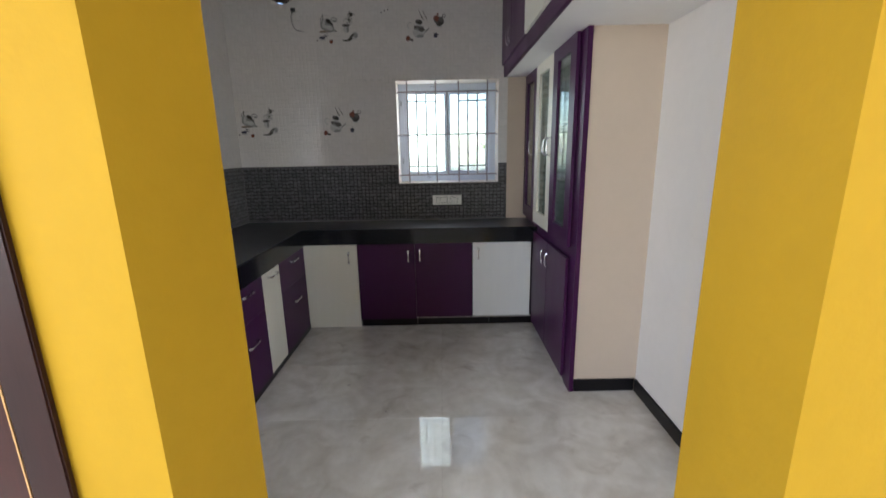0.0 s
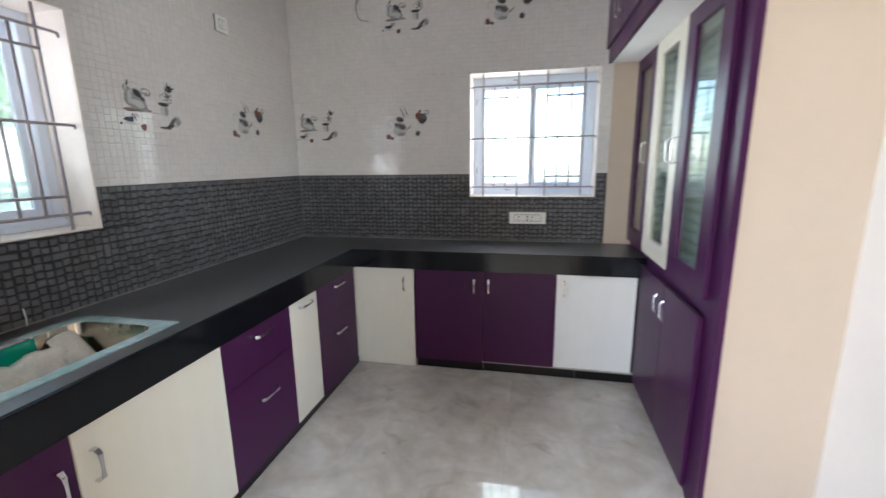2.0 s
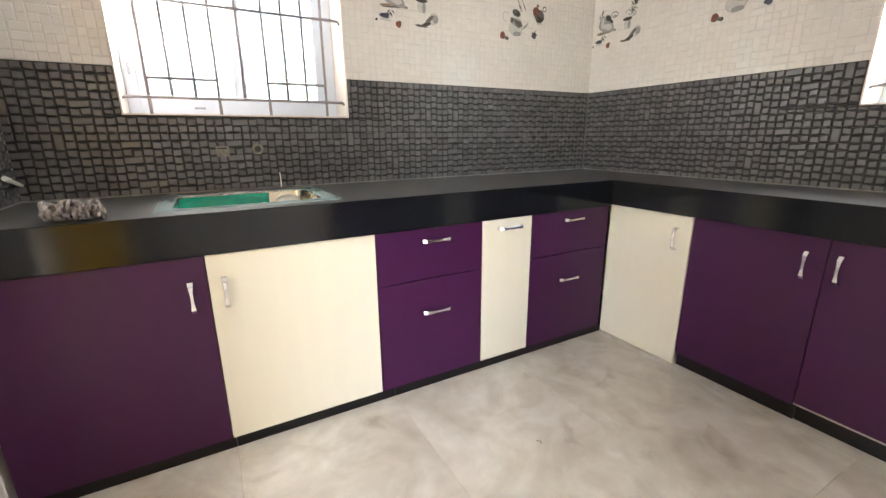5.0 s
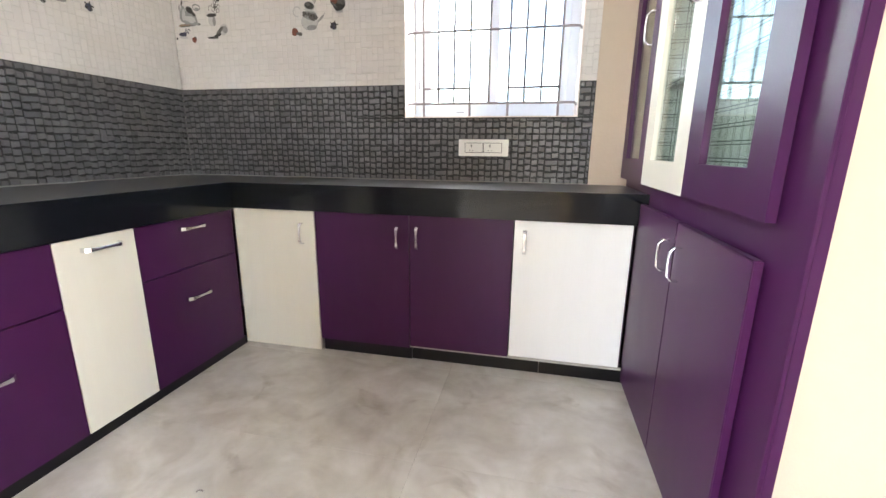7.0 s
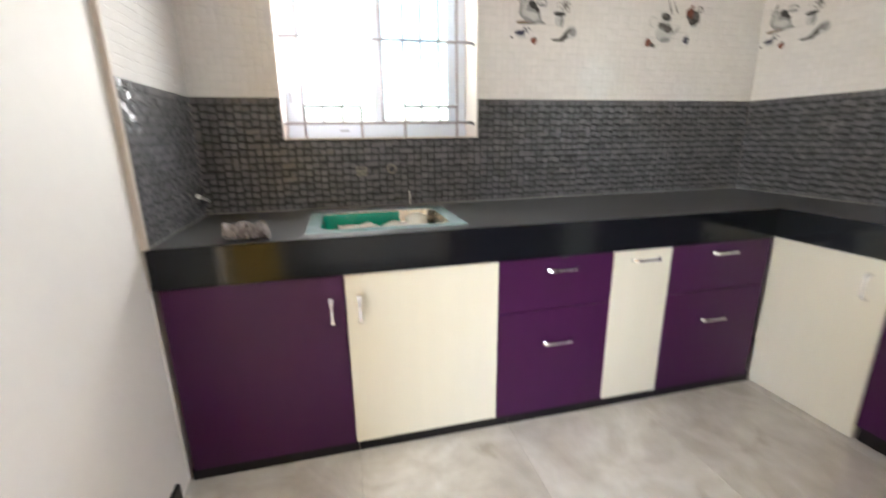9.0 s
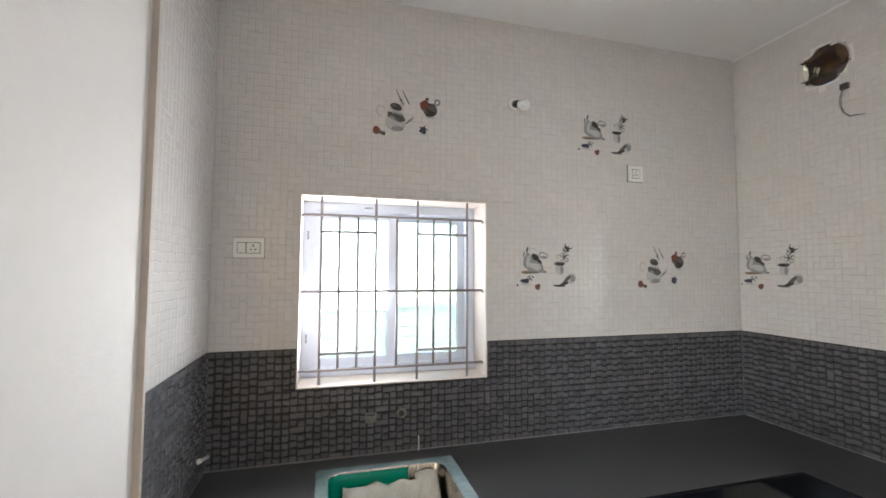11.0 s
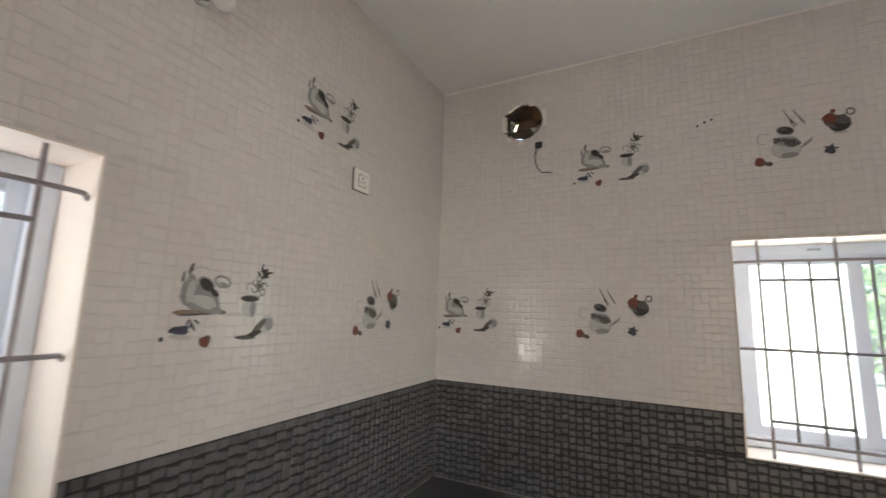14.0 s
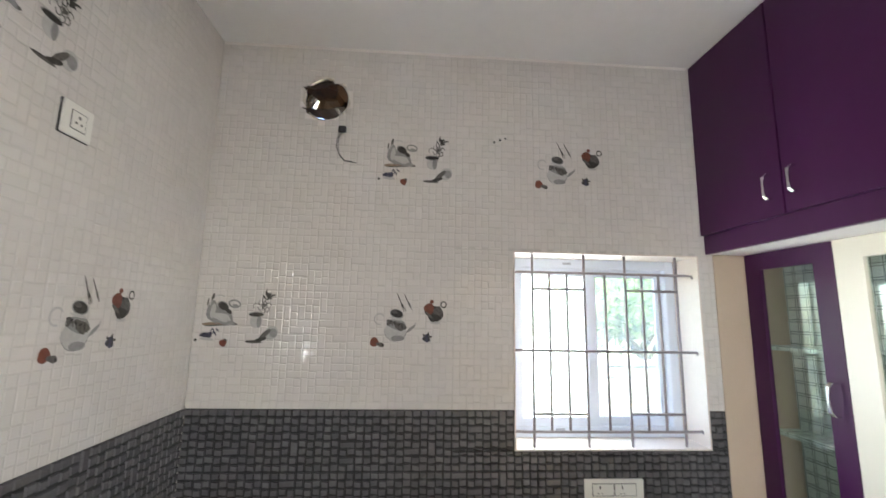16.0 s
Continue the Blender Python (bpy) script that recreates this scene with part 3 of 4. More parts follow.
def film_sheet(name, mats, lo, hi, path, label, wob=0.004):
    """A sheet that hugs the bowl's back and south walls between two depths."""
    bm = bmesh.new()
    n = len(path)
    grid = []
    for i, (x, y, nx, ny) in enumerate(path):
        f = i / (n - 1)
        a, b = lo(f), hi(f)
        col = []
        for k in range(7):
            z = a + (b - a) * k / 6
            g = 0.005 + 0.010 * min(1, -z / 0.12) + wob * noise.noise(Vector((i * 0.6, k * 0.7, 3.1)))
            col.append(bm.verts.new((x + nx * g, y + ny * g, z)))
        grid.append(col)
    for a, b in zip(grid, grid[1:]):
        for k in range(6):
            bm.faces.new((a[k], b[k], b[k + 1], a[k + 1])).smooth = True
    ob = part(name, bm, mats, sink, label)
    so = ob.modifiers.new("solid", "SOLIDIFY")
    so.thickness = 0.0008
    return ob


# along the south end and the back wall
path = [(bx1 - 0.10 - 0.07 * k, by0, 0, 1) for k in range(4)]
path += [(bx0 + 0.058 - 0.058 * math.sin(radians(a)), by0 + 0.058 - 0.058 * math.cos(radians(a)), math.sin(radians(a)), math.cos(radians(a))) for a in (15, 35, 55, 75)]
path += [(bx0, by0 + 0.06 + 0.031 * k, 1, 0) for k in range(10)]
film_sheet("film", FILM, lambda f: -0.150 + 0.055 * max(0, f - 0.55) + 0.012 * math.sin(f * 23), lambda f: -0.003, path, "bright green protective film on the back of the bowl", 0.003)
bm = bmesh.new()
rows = []
for i in range(15):
    f = i / 14
    row = []
    for k in range(6):
        g = k / 5
        x = bx0 + 0.018 + (0.085 + 0.02 * math.sin(f * 13)) * g + 0.012 * math.sin(f * 9)
        y = by0 + 0.06 + f * 0.33
        z = -0.050 - 0.010 * math.sin(f * 10) * (1 - g) - 0.085 * g + 0.030 * noise.noise(Vector((f * 4.5, g * 2, 1.7))) + 0.006 * math.sin(f * 19 + g * 4)
        row.append(bm.verts.new((x, y, z)))
    rows.append(row)
for a, b in zip(rows, rows[1:]):
    for k in range(5):
        bm.faces.new((a[k], b[k], b[k + 1], a[k + 1])).smooth = True
ob = part("peeled_film", bm, PEEL, sink, "crumpled whitish film peeled down into the bowl")
ob.modifiers.new("solid", "SOLIDIFY").thickness = 0.0015

# a lifted flap of clear film standing in the bowl's back corner
bm = bmesh.new()
rows = []
for i in range(9):
    f = i / 8
    rows.append([bm.verts.new((bx0 + 0.012 + 0.03 * k + 0.014 * math.sin(f * 3.1), by1 - 0.13 + f * 0.10, -0.012 - 0.035 * k - 0.02 * (2 * f - 1) ** 2 * (1 - k / 3))) for k in range(4)])
for a, b in zip(rows, rows[1:]):
    for k in range(3):
        bm.faces.new((a[k], b[k], b[k + 1], a[k + 1])).smooth = True
ob = part("film_flap", bm, PEEL, sink, "curled pale flap of film")
ob.modifiers.new("solid", "SOLIDIFY").thickness = 0.0012

# ---- rag ----
rag = thing("rag", (-1.185, 1.05, TOP), "crumpled grey-brown jute scouring rag on the worktop beside the sink", "rag")
bm = bmesh.new()
bmesh.ops.create_uvsphere(bm, u_segments=12, v_segments=8, radius=1, matrix=Matrix.Translation((0, 0, 0.023)) @ Matrix.Diagonal((0.031, 0.062, 0.019, 1)))
part("core", bm, RAG, rag)
rnd = random.Random(5)
for k in range(24):
    f = (k + 0.5) / 24
    cx = -0.066 + 0.132 * f
    rx, rz = 0.036 + 0.010 * math.sin(k * 1.7), 0.021 + 0.006 * math.sin(k * 2.9 + 1)
    pts = []
    lean = rnd.uniform(-0.020, 0.020)
    for j in range(13):
        a = 2 * math.pi * j / 12
        pts.append((rx * math.cos(a) + rnd.uniform(-0.003, 0.003), cx + lean * math.cos(a) + rnd.uniform(-0.002, 0.002), rz + rz * math.sin(a) + 0.004))
    bm = bmesh.new()
    tube(bm, pts, 0.0046, 6)
    part("strand", bm, RAG, rag)


# ---- tall cupboard ----
cup = thing("tall_cupboard", (0.82, 2.22, 0), "tall purple built-in cupboard with glazed doors beside the dark counter", "cupboard")
CX, CY = 0.82, 2.22


def cb(name, mats, b, bevel=0.0, label="", parent=None):
    return bpart(name, mats, parent or cup, (b[0] - CX, b[1] - CY, b[2], b[3] - CX, b[4] - CY, b[5]), bevel, label)


cb("side_panel", PURPLE, (0.808, 2.222, 0.0, 0.828, 2.34, 2.078), 0.001, "glossy purple side panel")
cb("front_frame", PURPLE, (0.800, 2.2205, 0.0, 0.8075, 2.34, 2.078), 0.001, "wide purple front upright")
cb("front_frame", PURPLE, (0.806, 2.34, 0.80, 0.822, YN - 0.005, 0.93), 0.0, "purple rail between the doors")
cb("base_board", PURPLE, (0.806, 2.34, 0.0, 0.822, 3.262, 0.05), 0.0)
cb("lower_box", CARCASS, (0.824, 2.345, 0.0, 1.20, YN - 0.008, 0.90))
cb("back", PLAID, (0.965, 2.345, 0.92, 0.98, YN - 0.008, 2.07), label="pale back lined with a dark check")
cb("top", CREAM, (0.824, 2.345, 2.055, 1.18, YN - 0.008, 2.075))
cb("bottom_shelf", PLAID, (0.824, 2.345, 0.905, 1.18, YN - 0.008, 0.94))
for z in (1.27, 1.64):
    cb("shelf", PLAID, (0.850, 2.345, z, 0.963, YN - 0.012, z + 0.022), label="shelf lined with checked paper")
cb("divider", PLAID, (0.84, 3.352, 0.94, 0.963, 3.37, 2.055))
PXF = 0.775


def glazed(y0, y1, m, label, hy, st=0.102):
    z0, z1 = 0.903, 2.077
    bm = bmesh.new()
    x0, x1 = PXF - CX, PXF + 0.019 - CX
    a, b = y0 - CY + 0.002, y1 - CY - 0.002
    for q in ((a, z0, a + st, z1), (b - st, z0, b, z1), (a + st, z0, b - st, z0 + 0.095), (a + st, z1 - 0.075, b - st, z1)):
        box(bm, x0, q[0], q[1], x1, q[2], q[3])
    bmesh.ops.remove_doubles(bm, verts=bm.verts, dist=0.0001)
    dr = part("door", bm, m, cup, label)
    bm = bmesh.new()
    box(bm, x0 + 0.013, a + st - 0.004, z0 + 0.091, x0 + 0.017, b - st + 0.004, z1 - 0.071)
    pane = part("pane", bm, CGLASS, dr, "clear reflective glass pane")
    pane.visible_shadow = False
    handle(dr, (x0, hy - CY, 1.488), 0.118, True, "-x", depth=0.036)
    return dr


glazed(2.315, 2.787, PURPLE, "purple framed glass door", 2.742)
glazed(2.787, 3.275, CREAM, "cream framed glass door", 2.832)
glazed(3.275, 3.700, PURPLE, "purple framed glass door", 3.322, 0.082)
for y0, y1, hy in ((2.325, 2.775, 2.715), (2.775, 3.235, 2.828)):
    dr = cb("door", PURPLE, (PXF, y0 + 0.002, 0.052, PXF + 0.019, y1 - 0.002, 0.828), 0.002, "plain purple lower door")
    handle(dr, (PXF - CX, hy - CY, 0.716), 0.098, True, "-x", depth=0.028)

# ---- loft cupboards ----
LX = 0.567
loft = thing("loft_cupboard", (LX, 0.9, 2.08), "long overhead loft cupboard with purple and cream doors under the ceiling", "cupboard")
bpart("body", CARCASS, loft, (0.046, 0.0, 0.077, XE - LX, yn - 0.9 - 0.012, ZC - 2.08), 0)
bpart("fascia", PURPLE, loft, (0.018, 0.0, 0.0, 0.042, YN - 0.9 - 0.002, 0.088), 0.001, "purple strip beneath the doors")
ly = [3.703, 3.235, 2.722, 2.225, 1.735, 1.318, 0.901]
for k in range(6):
    y1, y0 = ly[k], ly[k + 1]
    m = CREAM if k in (2, 3) else PURPLE
    dr = bpart("door", m, loft, (0, y0 - 0.9 + 0.002, 0.088, 0.018, y1 - 0.9 - 0.002, ZC - 2.08 - 0.006), 0.002, ("cream" if k in (2, 3) else "purple") + " loft door")
    hy = y0 + 0.055 if k % 2 == 0 else y1 - 0.055
    handle(dr, (0, hy - 0.9, 0.205), 0.098, True, "-x", depth=0.028)


# ---- windows; locally x runs along the wall, -y into the room ----
def window(name, wide, H, turn, at):
    m = Matrix.Translation(at) @ Matrix.Rotation(turn, 4, "Z")
    rv = 0.006
    bm = bmesh.new()
    for b in ((0, -0.004, 0, rv, 0.20, H), (wide - rv, -0.004, 0, wide, 0.20, H), (rv, -0.004, 0, wide - rv, 0.20, rv), (rv, -0.004, H - rv, wide - rv, 0.20, H)):
        box(bm, *b)
    reveal = link(name.replace("window", "window_reveal"), bm, REVEAL, kind="structure")
    reveal.matrix_world = m
    win = new(name)
    win.matrix_world = m
    tagged(win, kind="structure")
    D = 0.185
    f = 0.046

    def framed(nm, x0, x1, z0, z1, y0, y1, wdt, par, lb=""):
        bm = bmesh.new()
        for b in ((x0, y0, z0, x0 + wdt, y1, z1), (x1 - wdt, y0, z0, x1, y1, z1), (x0 + wdt, y0, z0, x1 - wdt, y1, z0 + wdt), (x0 + wdt, y0, z1 - wdt, x1 - wdt, y1, z1)):
            box(bm, *b, bevel=0.003)
        return part(nm, bm, UPVC, par, lb)

    framed("window_frame", rv, wide - rv, rv, H - rv, D, D + 0.065, f, win, "white outer frame")
    lo, hi = rv + f - 0.01, H - rv - f + 0.01
    mid = wide / 2
    for x0, x1, y0 in ((rv + f - 0.01, mid + 0.026, D + 0.012), (mid - 0.026, wide - rv - f + 0.01, D + 0.036)):
        s = framed("window_sash", x0, x1, lo, hi, y0, y0 + 0.022, 0.050, win, "white sliding sash")
        bm = bmesh.new()
        box(bm, x0 + 0.046, y0 + 0.009, lo + 0.046, x1 - 0.046, y0 + 0.013, hi - 0.046)
        p = part("pane", bm, FROST if y0 < D + 0.02 or turn else GLASS, s, "milky glass pane" if y0 < D + 0.02 or turn else "clear glass pane")
        p.visible_shadow = False
    bm = bmesh.new()
    box(bm, rv, D - 0.014, rv + 0.002, wide - rv, D, rv + 0.030, bevel=0.002)
    part("window_sill", bm, UPVC, win, "white track lip")
    for cx, cz, tall in ((wide * 0.36, H - rv - f / 2, False), (rv + f / 2, H * 0.80, True), (rv + f / 2, H * 0.22, True), (wide * 0.30, rv + f / 2 + 0.012, False)):
        bm = bmesh.new()
        for k in range(5):
            u, w = (k - 2) * 0.009, 0.0028
            if tall:
                box(bm, cx - 0.005, D - 0.0008, cz + u - w, cx + 0.005, D + 0.001, cz + u + w)
            else:
                box(bm, cx + u - w, D - 0.0008, cz - 0.005, cx + u + w, D + 0.001, cz + 0.005)
        part("printed_mark", bm, MARK, win, "small grey printed mark")
    # grille
    g = new("window_grille")
    g.matrix_world = m @ Matrix.Translation((0, 0.028, 0))
    tagged(g, "painted grey iron safety grille fixed inside the plastered window opening", "window grille", "window grilles")
    xs = [0.097 + (wide - 0.194) * c for c in (0, 0.115, 0.235, 0.355, 0.497, 0.640, 0.755, 0.875, 1.0)]
    r = 0.0060
    zt, zm, zb = H - 0.094, H - 0.453, 0.072
    for k, x in enumerate(xs):
        longb = k in (0, 3, 5, 8)
        bm = bmesh.new()
        if longb:
            cyl(bm, (x, 0, rv), (x, 0, H - rv), r, 8)
        else:
            cyl(bm, (x, 0, zb), (x, 0, zt), r, 8)
        part("bar", bm, IRON, g)
    for z in (zt, zm, zb):
        bm = bmesh.new()
        tube(bm, [(rv, 0.012, z - 0.004), (rv + 0.012, 0.002, z), (0.05, -0.006, z), (wide - 0.05, -0.006, z), (wide - rv - 0.012, 0.002, z), (wide - rv, 0.014, z - 0.010)], r, 8)
        part("bar", bm, IRON, g)
    for a, b in ((0, 3), (5, 8)):
        for z in (zt - 0.078, zb + 0.075):
            bm = bmesh.new()
            cyl(bm, (xs[a], -0.005, z), (xs[b], -0.005, z), r, 8)
            part("bar", bm, IRON, g)
    return win


window("window_1", WNX[1] - WNX[0], WZ[1] - WZ[0], 0, (WNX[0], YN, WZ[0]))
window("window_2", WWY[1] - WWY[0], WZW[1] - WZW[0], radians(90), (XW, WWY[0], WZW[0]))


# ---- switches and sockets; local x along the wall, -y out ----
def plate(name, w, h, at, turn, label, modules):
    o = thing(name, at, label, "switch or socket", "")
    o.rotation_euler = (0, 0, turn)
    bm = bmesh.new()
    box(bm, 0, -0.012, -h, w, -0.0045, 0, bevel=0.002)
    part("plate", bm, PLATE, o)
    # Dark slab slightly larger than the plate draws its outline.
    bm = bmesh.new()
    box(bm, -0.0012, -0.0045, -h - 0.0012, w + 0.0012, 0, 0.0012)
    part("plate_outline", bm, GREYLINE, o, "dark line round the plate")
    for x0, x1, z0, z1, kind in modules:
        bm = bmesh.new()
        box(bm, x0 - 0.0024, -0.0124, z0 - 0.0024, x1 + 0.0024, -0.0115, z1 + 0.0024)
        part("module_gap", bm, GREYLINE, o, "fine grey joint round the module")
        bm = bmesh.new()
        box(bm, x0, -0.0140, z0, x1, -0.0125, z1, bevel=0.0006)
        md = part("module", bm, PLATE, o, "white " + kind)
        cx, cz = (x0 + x1) / 2, (z0 + z1) / 2
        if kind == "socket":
            for dx, dz, r in ((0, 0.010, 0.0045), (-0.009, -0.007, 0.0038), (0.009, -0.007, 0.0038)):
                bm = bmesh.new()
                cyl(bm, (cx + dx, -0.0146, cz + dz), (cx + dx, -0.0139, cz + dz), r, 10)
                part("pin_hole", bm, DARK, md, "dark pin hole")
        elif kind == "combined":
            for dx, dz, rr in ((-0.022, -0.014, 0.0026), (-0.006, -0.014, 0.0026)):
                bm = bmesh.new()
                cyl(bm, (cx + dx, -0.0146, cz + dz), (cx + dx, -0.0139, cz + dz), rr, 10)
                part("pin_hole", bm, DARK, md, "dark pin hole")
            bm = bmesh.new()
            box(bm, cx - 0.017, -0.0146, cz + 0.004, cx - 0.011, -0.0139, cz + 0.016)
            part("indicator", bm, DARK, md, "small dark mark")
        elif kind == "rocker":
            bm = bmesh.new()
            box(bm, cx - 0.0025, -0.0146, cz + 0.003, cx + 0.0025, -0.0139, cz + 0.013)
            part("indicator", bm, DARK, md, "small dark mark")
    return o


plate("wall_socket", 0.262, 0.086, (-0.048, YN - 0.002, 1.084), 0, "wide white double socket plate on grey tiles below the window",
      [(0.036, 0.128, -0.066, -0.020, "combined"), (0.134, 0.226, -0.066, -0.020, "combined")])
plate("wall_socket", 0.126, 0.088, (XW + 0.002, 0.868, 1.858), radians(90), "white socket plate on pale tiles beside the sink window",
      [(0.018, 0.050, -0.066, -0.022, "blank"), (0.054, 0.108, -0.066, -0.022, "socket")])
plate("wall_socket", 0.100, 0.092, (XW + 0.002, 2.907, 2.322), radians(90), "square white socket plate high on the pale tiles",
      [(0.026, 0.074, -0.070, -0.022, "socket")])
plate("light_switch", 0.125, 0.086, (XE, 1.647, 1.388), radians(-90), "white light switch plate on the plain white wall",
      [(0.020, 0.060, -0.064, -0.022, "rocker"), (0.064, 0.104, -0.064, -0.022, "rocker")])

# ---- bulb on the west wall ----
lamp = thing("lamp_holder", (XW, 2.205, 2.600), "small white wall lamp holder with an unlit frosted bulb tilted down", "wall lamp")
bm = bmesh.new()
cyl(bm, (0, 0, 0), (0.018, 0, 0), 0.030, 20)
part("base", bm, PLATE, lamp, "round white base")
bm = bmesh.new()
cyl(bm, (0.018, 0, 0), (0.050, 0.012, -0.012), 0.020, 16, 0.018)
part("socket", bm, DARK, lamp, "black bulb socket ring")
bm = bmesh.new()
cyl(bm, (0.045, 0.010, -0.010), (0.064, 0.018, -0.020), 0.017, 16, 0.022)
bmesh.ops.create_uvsphere(bm, u_segments=18, v_segments=12, radius=0.029, matrix=Matrix.Translation((0.082, 0.026, -0.030)))
for f in bm.faces:
    f.smooth = True
part("bulb", bm, PLATE, lamp, "frosted white bulb, unlit")

# ---- duct hole filling ----
wrap = thing("duct_wrapping", (HOLE[0], YN, HOLE[1]), "crumpled dark brown plastic stuffed in the round duct hole", "packaging")
R = HOLE[2]


def fold(name, mats, label, ridge, *edges):
    """A creased sheet: a ridge line, out towards the room, with a fan of edge points on either side of it; x, depth and z in hole radii."""
    bm = bmesh.new()
    rid = [bm.verts.new((x * R, y * R, z * R)) for x, y, z in ridge]
    for edge in edges:
        low = [bm.verts.new((x * R, y * R, z * R)) for x, y, z in edge]
        n, m = len(rid), len(low)
        for k in range(max(n, m) - 1):
            quad = []
            for v in (rid[min(k, n - 1)], rid[min(k + 1, n - 1)], low[min(k + 1, m - 1)], low[min(k, m - 1)]):
                if v not in quad:
                    quad.append(v)
            if len(quad) > 2:
                bm.faces.new(quad)
    so = part(name, bm, mats, wrap, label).modifiers.new("solid", "SOLIDIFY")
    so.thickness = 0.0014


fold("upper_fold", WRAP, "dark upper fold of brown plastic", [(-1.02, -0.03, 0.50), (-0.55, -0.02, 0.42), (-0.05, -0.06, 0.50), (0.40, 0.02, 0.42), (0.78, 0.10, 0.34)],
     [(-0.94, 0.05, 0.62), (-0.62, 0.10, 0.66), (-0.28, 0.10, 0.88), (0.25, 0.12, 0.94), (0.66, 0.20, 0.66)],
     [(-0.90, 0.10, 0.34), (-0.60, 0.22, 0.20), (-0.34, 0.35, 0.02), (0.10, 0.40, 0.02), (0.60, 0.40, 0.05)])
fold("inner_fold", WRAPLIT, "inner fold of brown plastic in the sunlit tone", [(-0.34, 0.28, 0.06), (-0.05, 0.16, -0.02), (0.42, 0.20, 0.02), (0.72, 0.22, 0.12)],
     [(-0.40, 0.45, 0.50), (0.0, 0.50, 0.55), (0.50, 0.5, 0.50), (0.80, 0.5, 0.40)],
     [(-0.55, 0.32, -0.42), (-0.25, 0.30, -0.42), (0.30, 0.26, -0.40), (0.74, 0.30, -0.34)])
fold("side_fold", WRAPLIT, "side fold of brown plastic in the sunlit tone", [(0.48, 0.02, 0.72), (0.50, -0.02, 0.30), (0.80, 0.0, -0.10)],
     [(0.72, 0.10, 0.62), (0.90, 0.10, 0.30), (0.95, 0.10, -0.05)], [(0.34, 0.16, 0.60), (0.36, 0.20, 0.20), (0.62, 0.20, -0.22)])
fold("lower_fold", WRAP, "dark lower fold of brown plastic", [(-1.02, -0.03, -0.46), (-0.50, -0.04, -0.56), (0.0, 0.02, -0.52), (0.42, -0.02, -0.44), (0.80, 0.05, -0.30)],
     [(-0.90, 0.10, -0.40), (-0.50, 0.26, -0.34), (0.05, 0.30, -0.30), (0.40, 0.24, -0.24), (0.80, 0.20, -0.12)],
     [(-0.86, 0.06, -0.66), (-0.48, 0.12, -0.82), (0.0, 0.14, -0.90), (0.50, 0.14, -0.78), (0.84, 0.16, -0.46)])
fold("back_sheet", WRAP, "dark crumpled back of the wrapping", [(-0.10, 0.75, 0.0), (0.1, 0.60, 0.1), (0.5, 0.75, 0.0), (0.98, 0.7, 0.0)],
     [(-0.20, 0.7, 0.95), (0.0, 0.7, 0.99), (0.55, 0.75, 0.80), (0.85, 0.7, 0.35)], [(-0.26, 0.7, -0.95), (0.0, 0.7, -0.98), (0.55, 0.75, -0.80), (0.85, 0.7, -0.4)])
# Added reflective lining, put in so daylight brightens the gap in the wrapping.
duct = thing("duct_reflector", (HOLE[0], YN, HOLE[1]), "added foil lining that reflects daylight into the round duct hole", "duct")
bm = bmesh.new()
loft_rings(bm, [[(rr * math.cos(k * math.pi / 18), y, rr * math.sin(k * math.pi / 18)) for k in range(36)] for rr, y in ((R * 0.99, 0.26), (R * 0.99, 0.004), (R * 0.95, 0.004), (R * 0.95, 0.26))])
part("sleeve", bm, REFLECTORFOIL, duct)

# ---- cable with a connector ----
cab = thing("loose_cable", (-1.163, YN, 2.629), "thin black twin cable hanging from a small connector box", "cable")
bm = bmesh.new()
box(bm, -0.018, -0.016, -0.015, 0.018, 0, 0.015, bevel=0.002)
part("connector", bm, DARK, cab, "small black square connector")
for off, tail in ((0.0, 0.0), (0.007, 0.004)):
    bm = bmesh.new()
    pts = [(-0.008 + off, -0.008, -0.012), (-0.022 + off, -0.010, -0.05), (-0.022 + off, -0.012, -0.09), (-0.008 + off * 0.6, -0.012, -0.130), (0.018, -0.010, -0.158 + tail), (0.045, -0.008, -0.160 + tail), (0.075 - off * 2, -0.006, -0.163)]
    tube(bm, pts, 0.0016, 6)
    part("wire", bm, DARK, cab)

# ---- small fixings ----
fx = thing("wall_fixing", (-0.409, YN, 2.612), "small dark screw fixing with a chipped white patch on the tiles", "fixing")
bm = bmesh.new()
box(bm, -0.034, -0.0035, -0.012, 0.032, 0, 0.010, bevel=0.001)
part("patch", bm, TILEW, fx, "white filler patch")
for dx, dz, r in ((-0.028, -0.012, 0.005), (0.026, 0.008, 0.005), (0.0, 0.0, 0.006)):
    bm = bmesh.new()
    cyl(bm, (dx, 0, dz), (dx, -0.006, dz), r, 10)
    part("screw", bm, DARK, fx, "dark screw head")
for nm, y, z, r, lb in (("pipe_hole", 1.617, 1.042, 0.014, "open dark tap pipe hole in the grey woven tiles"),):
    o = thing(nm, (XW, y, z), lb, "pipe fitting")
    bm = bmesh.new()
    cyl(bm, (-0.006, 0, 0), (0.0085, 0, 0), r + 0.010, 20)
    part("hole_ring", bm, PATCH, o, "chipped pale ring round the hole")
    # A raised dark disc stands in for shade inside the hole.
    bm = bmesh.new()
    cyl(bm, (0.004, 0, 0), (0.0098, 0, 0), r, 16)
    part("hole", bm, DARK, o, "dark disc in place of the hole's shaded depth")
o = thing("patch", (XW + 0.006, 1.474, 1.034), "square beige plaster patch over a capped pipe in the grey tiles", "pipe fitting")
bm = bmesh.new()
box(bm, 0.0, -0.026, -0.022, 0.007, 0.026, 0.024, bevel=0.003)
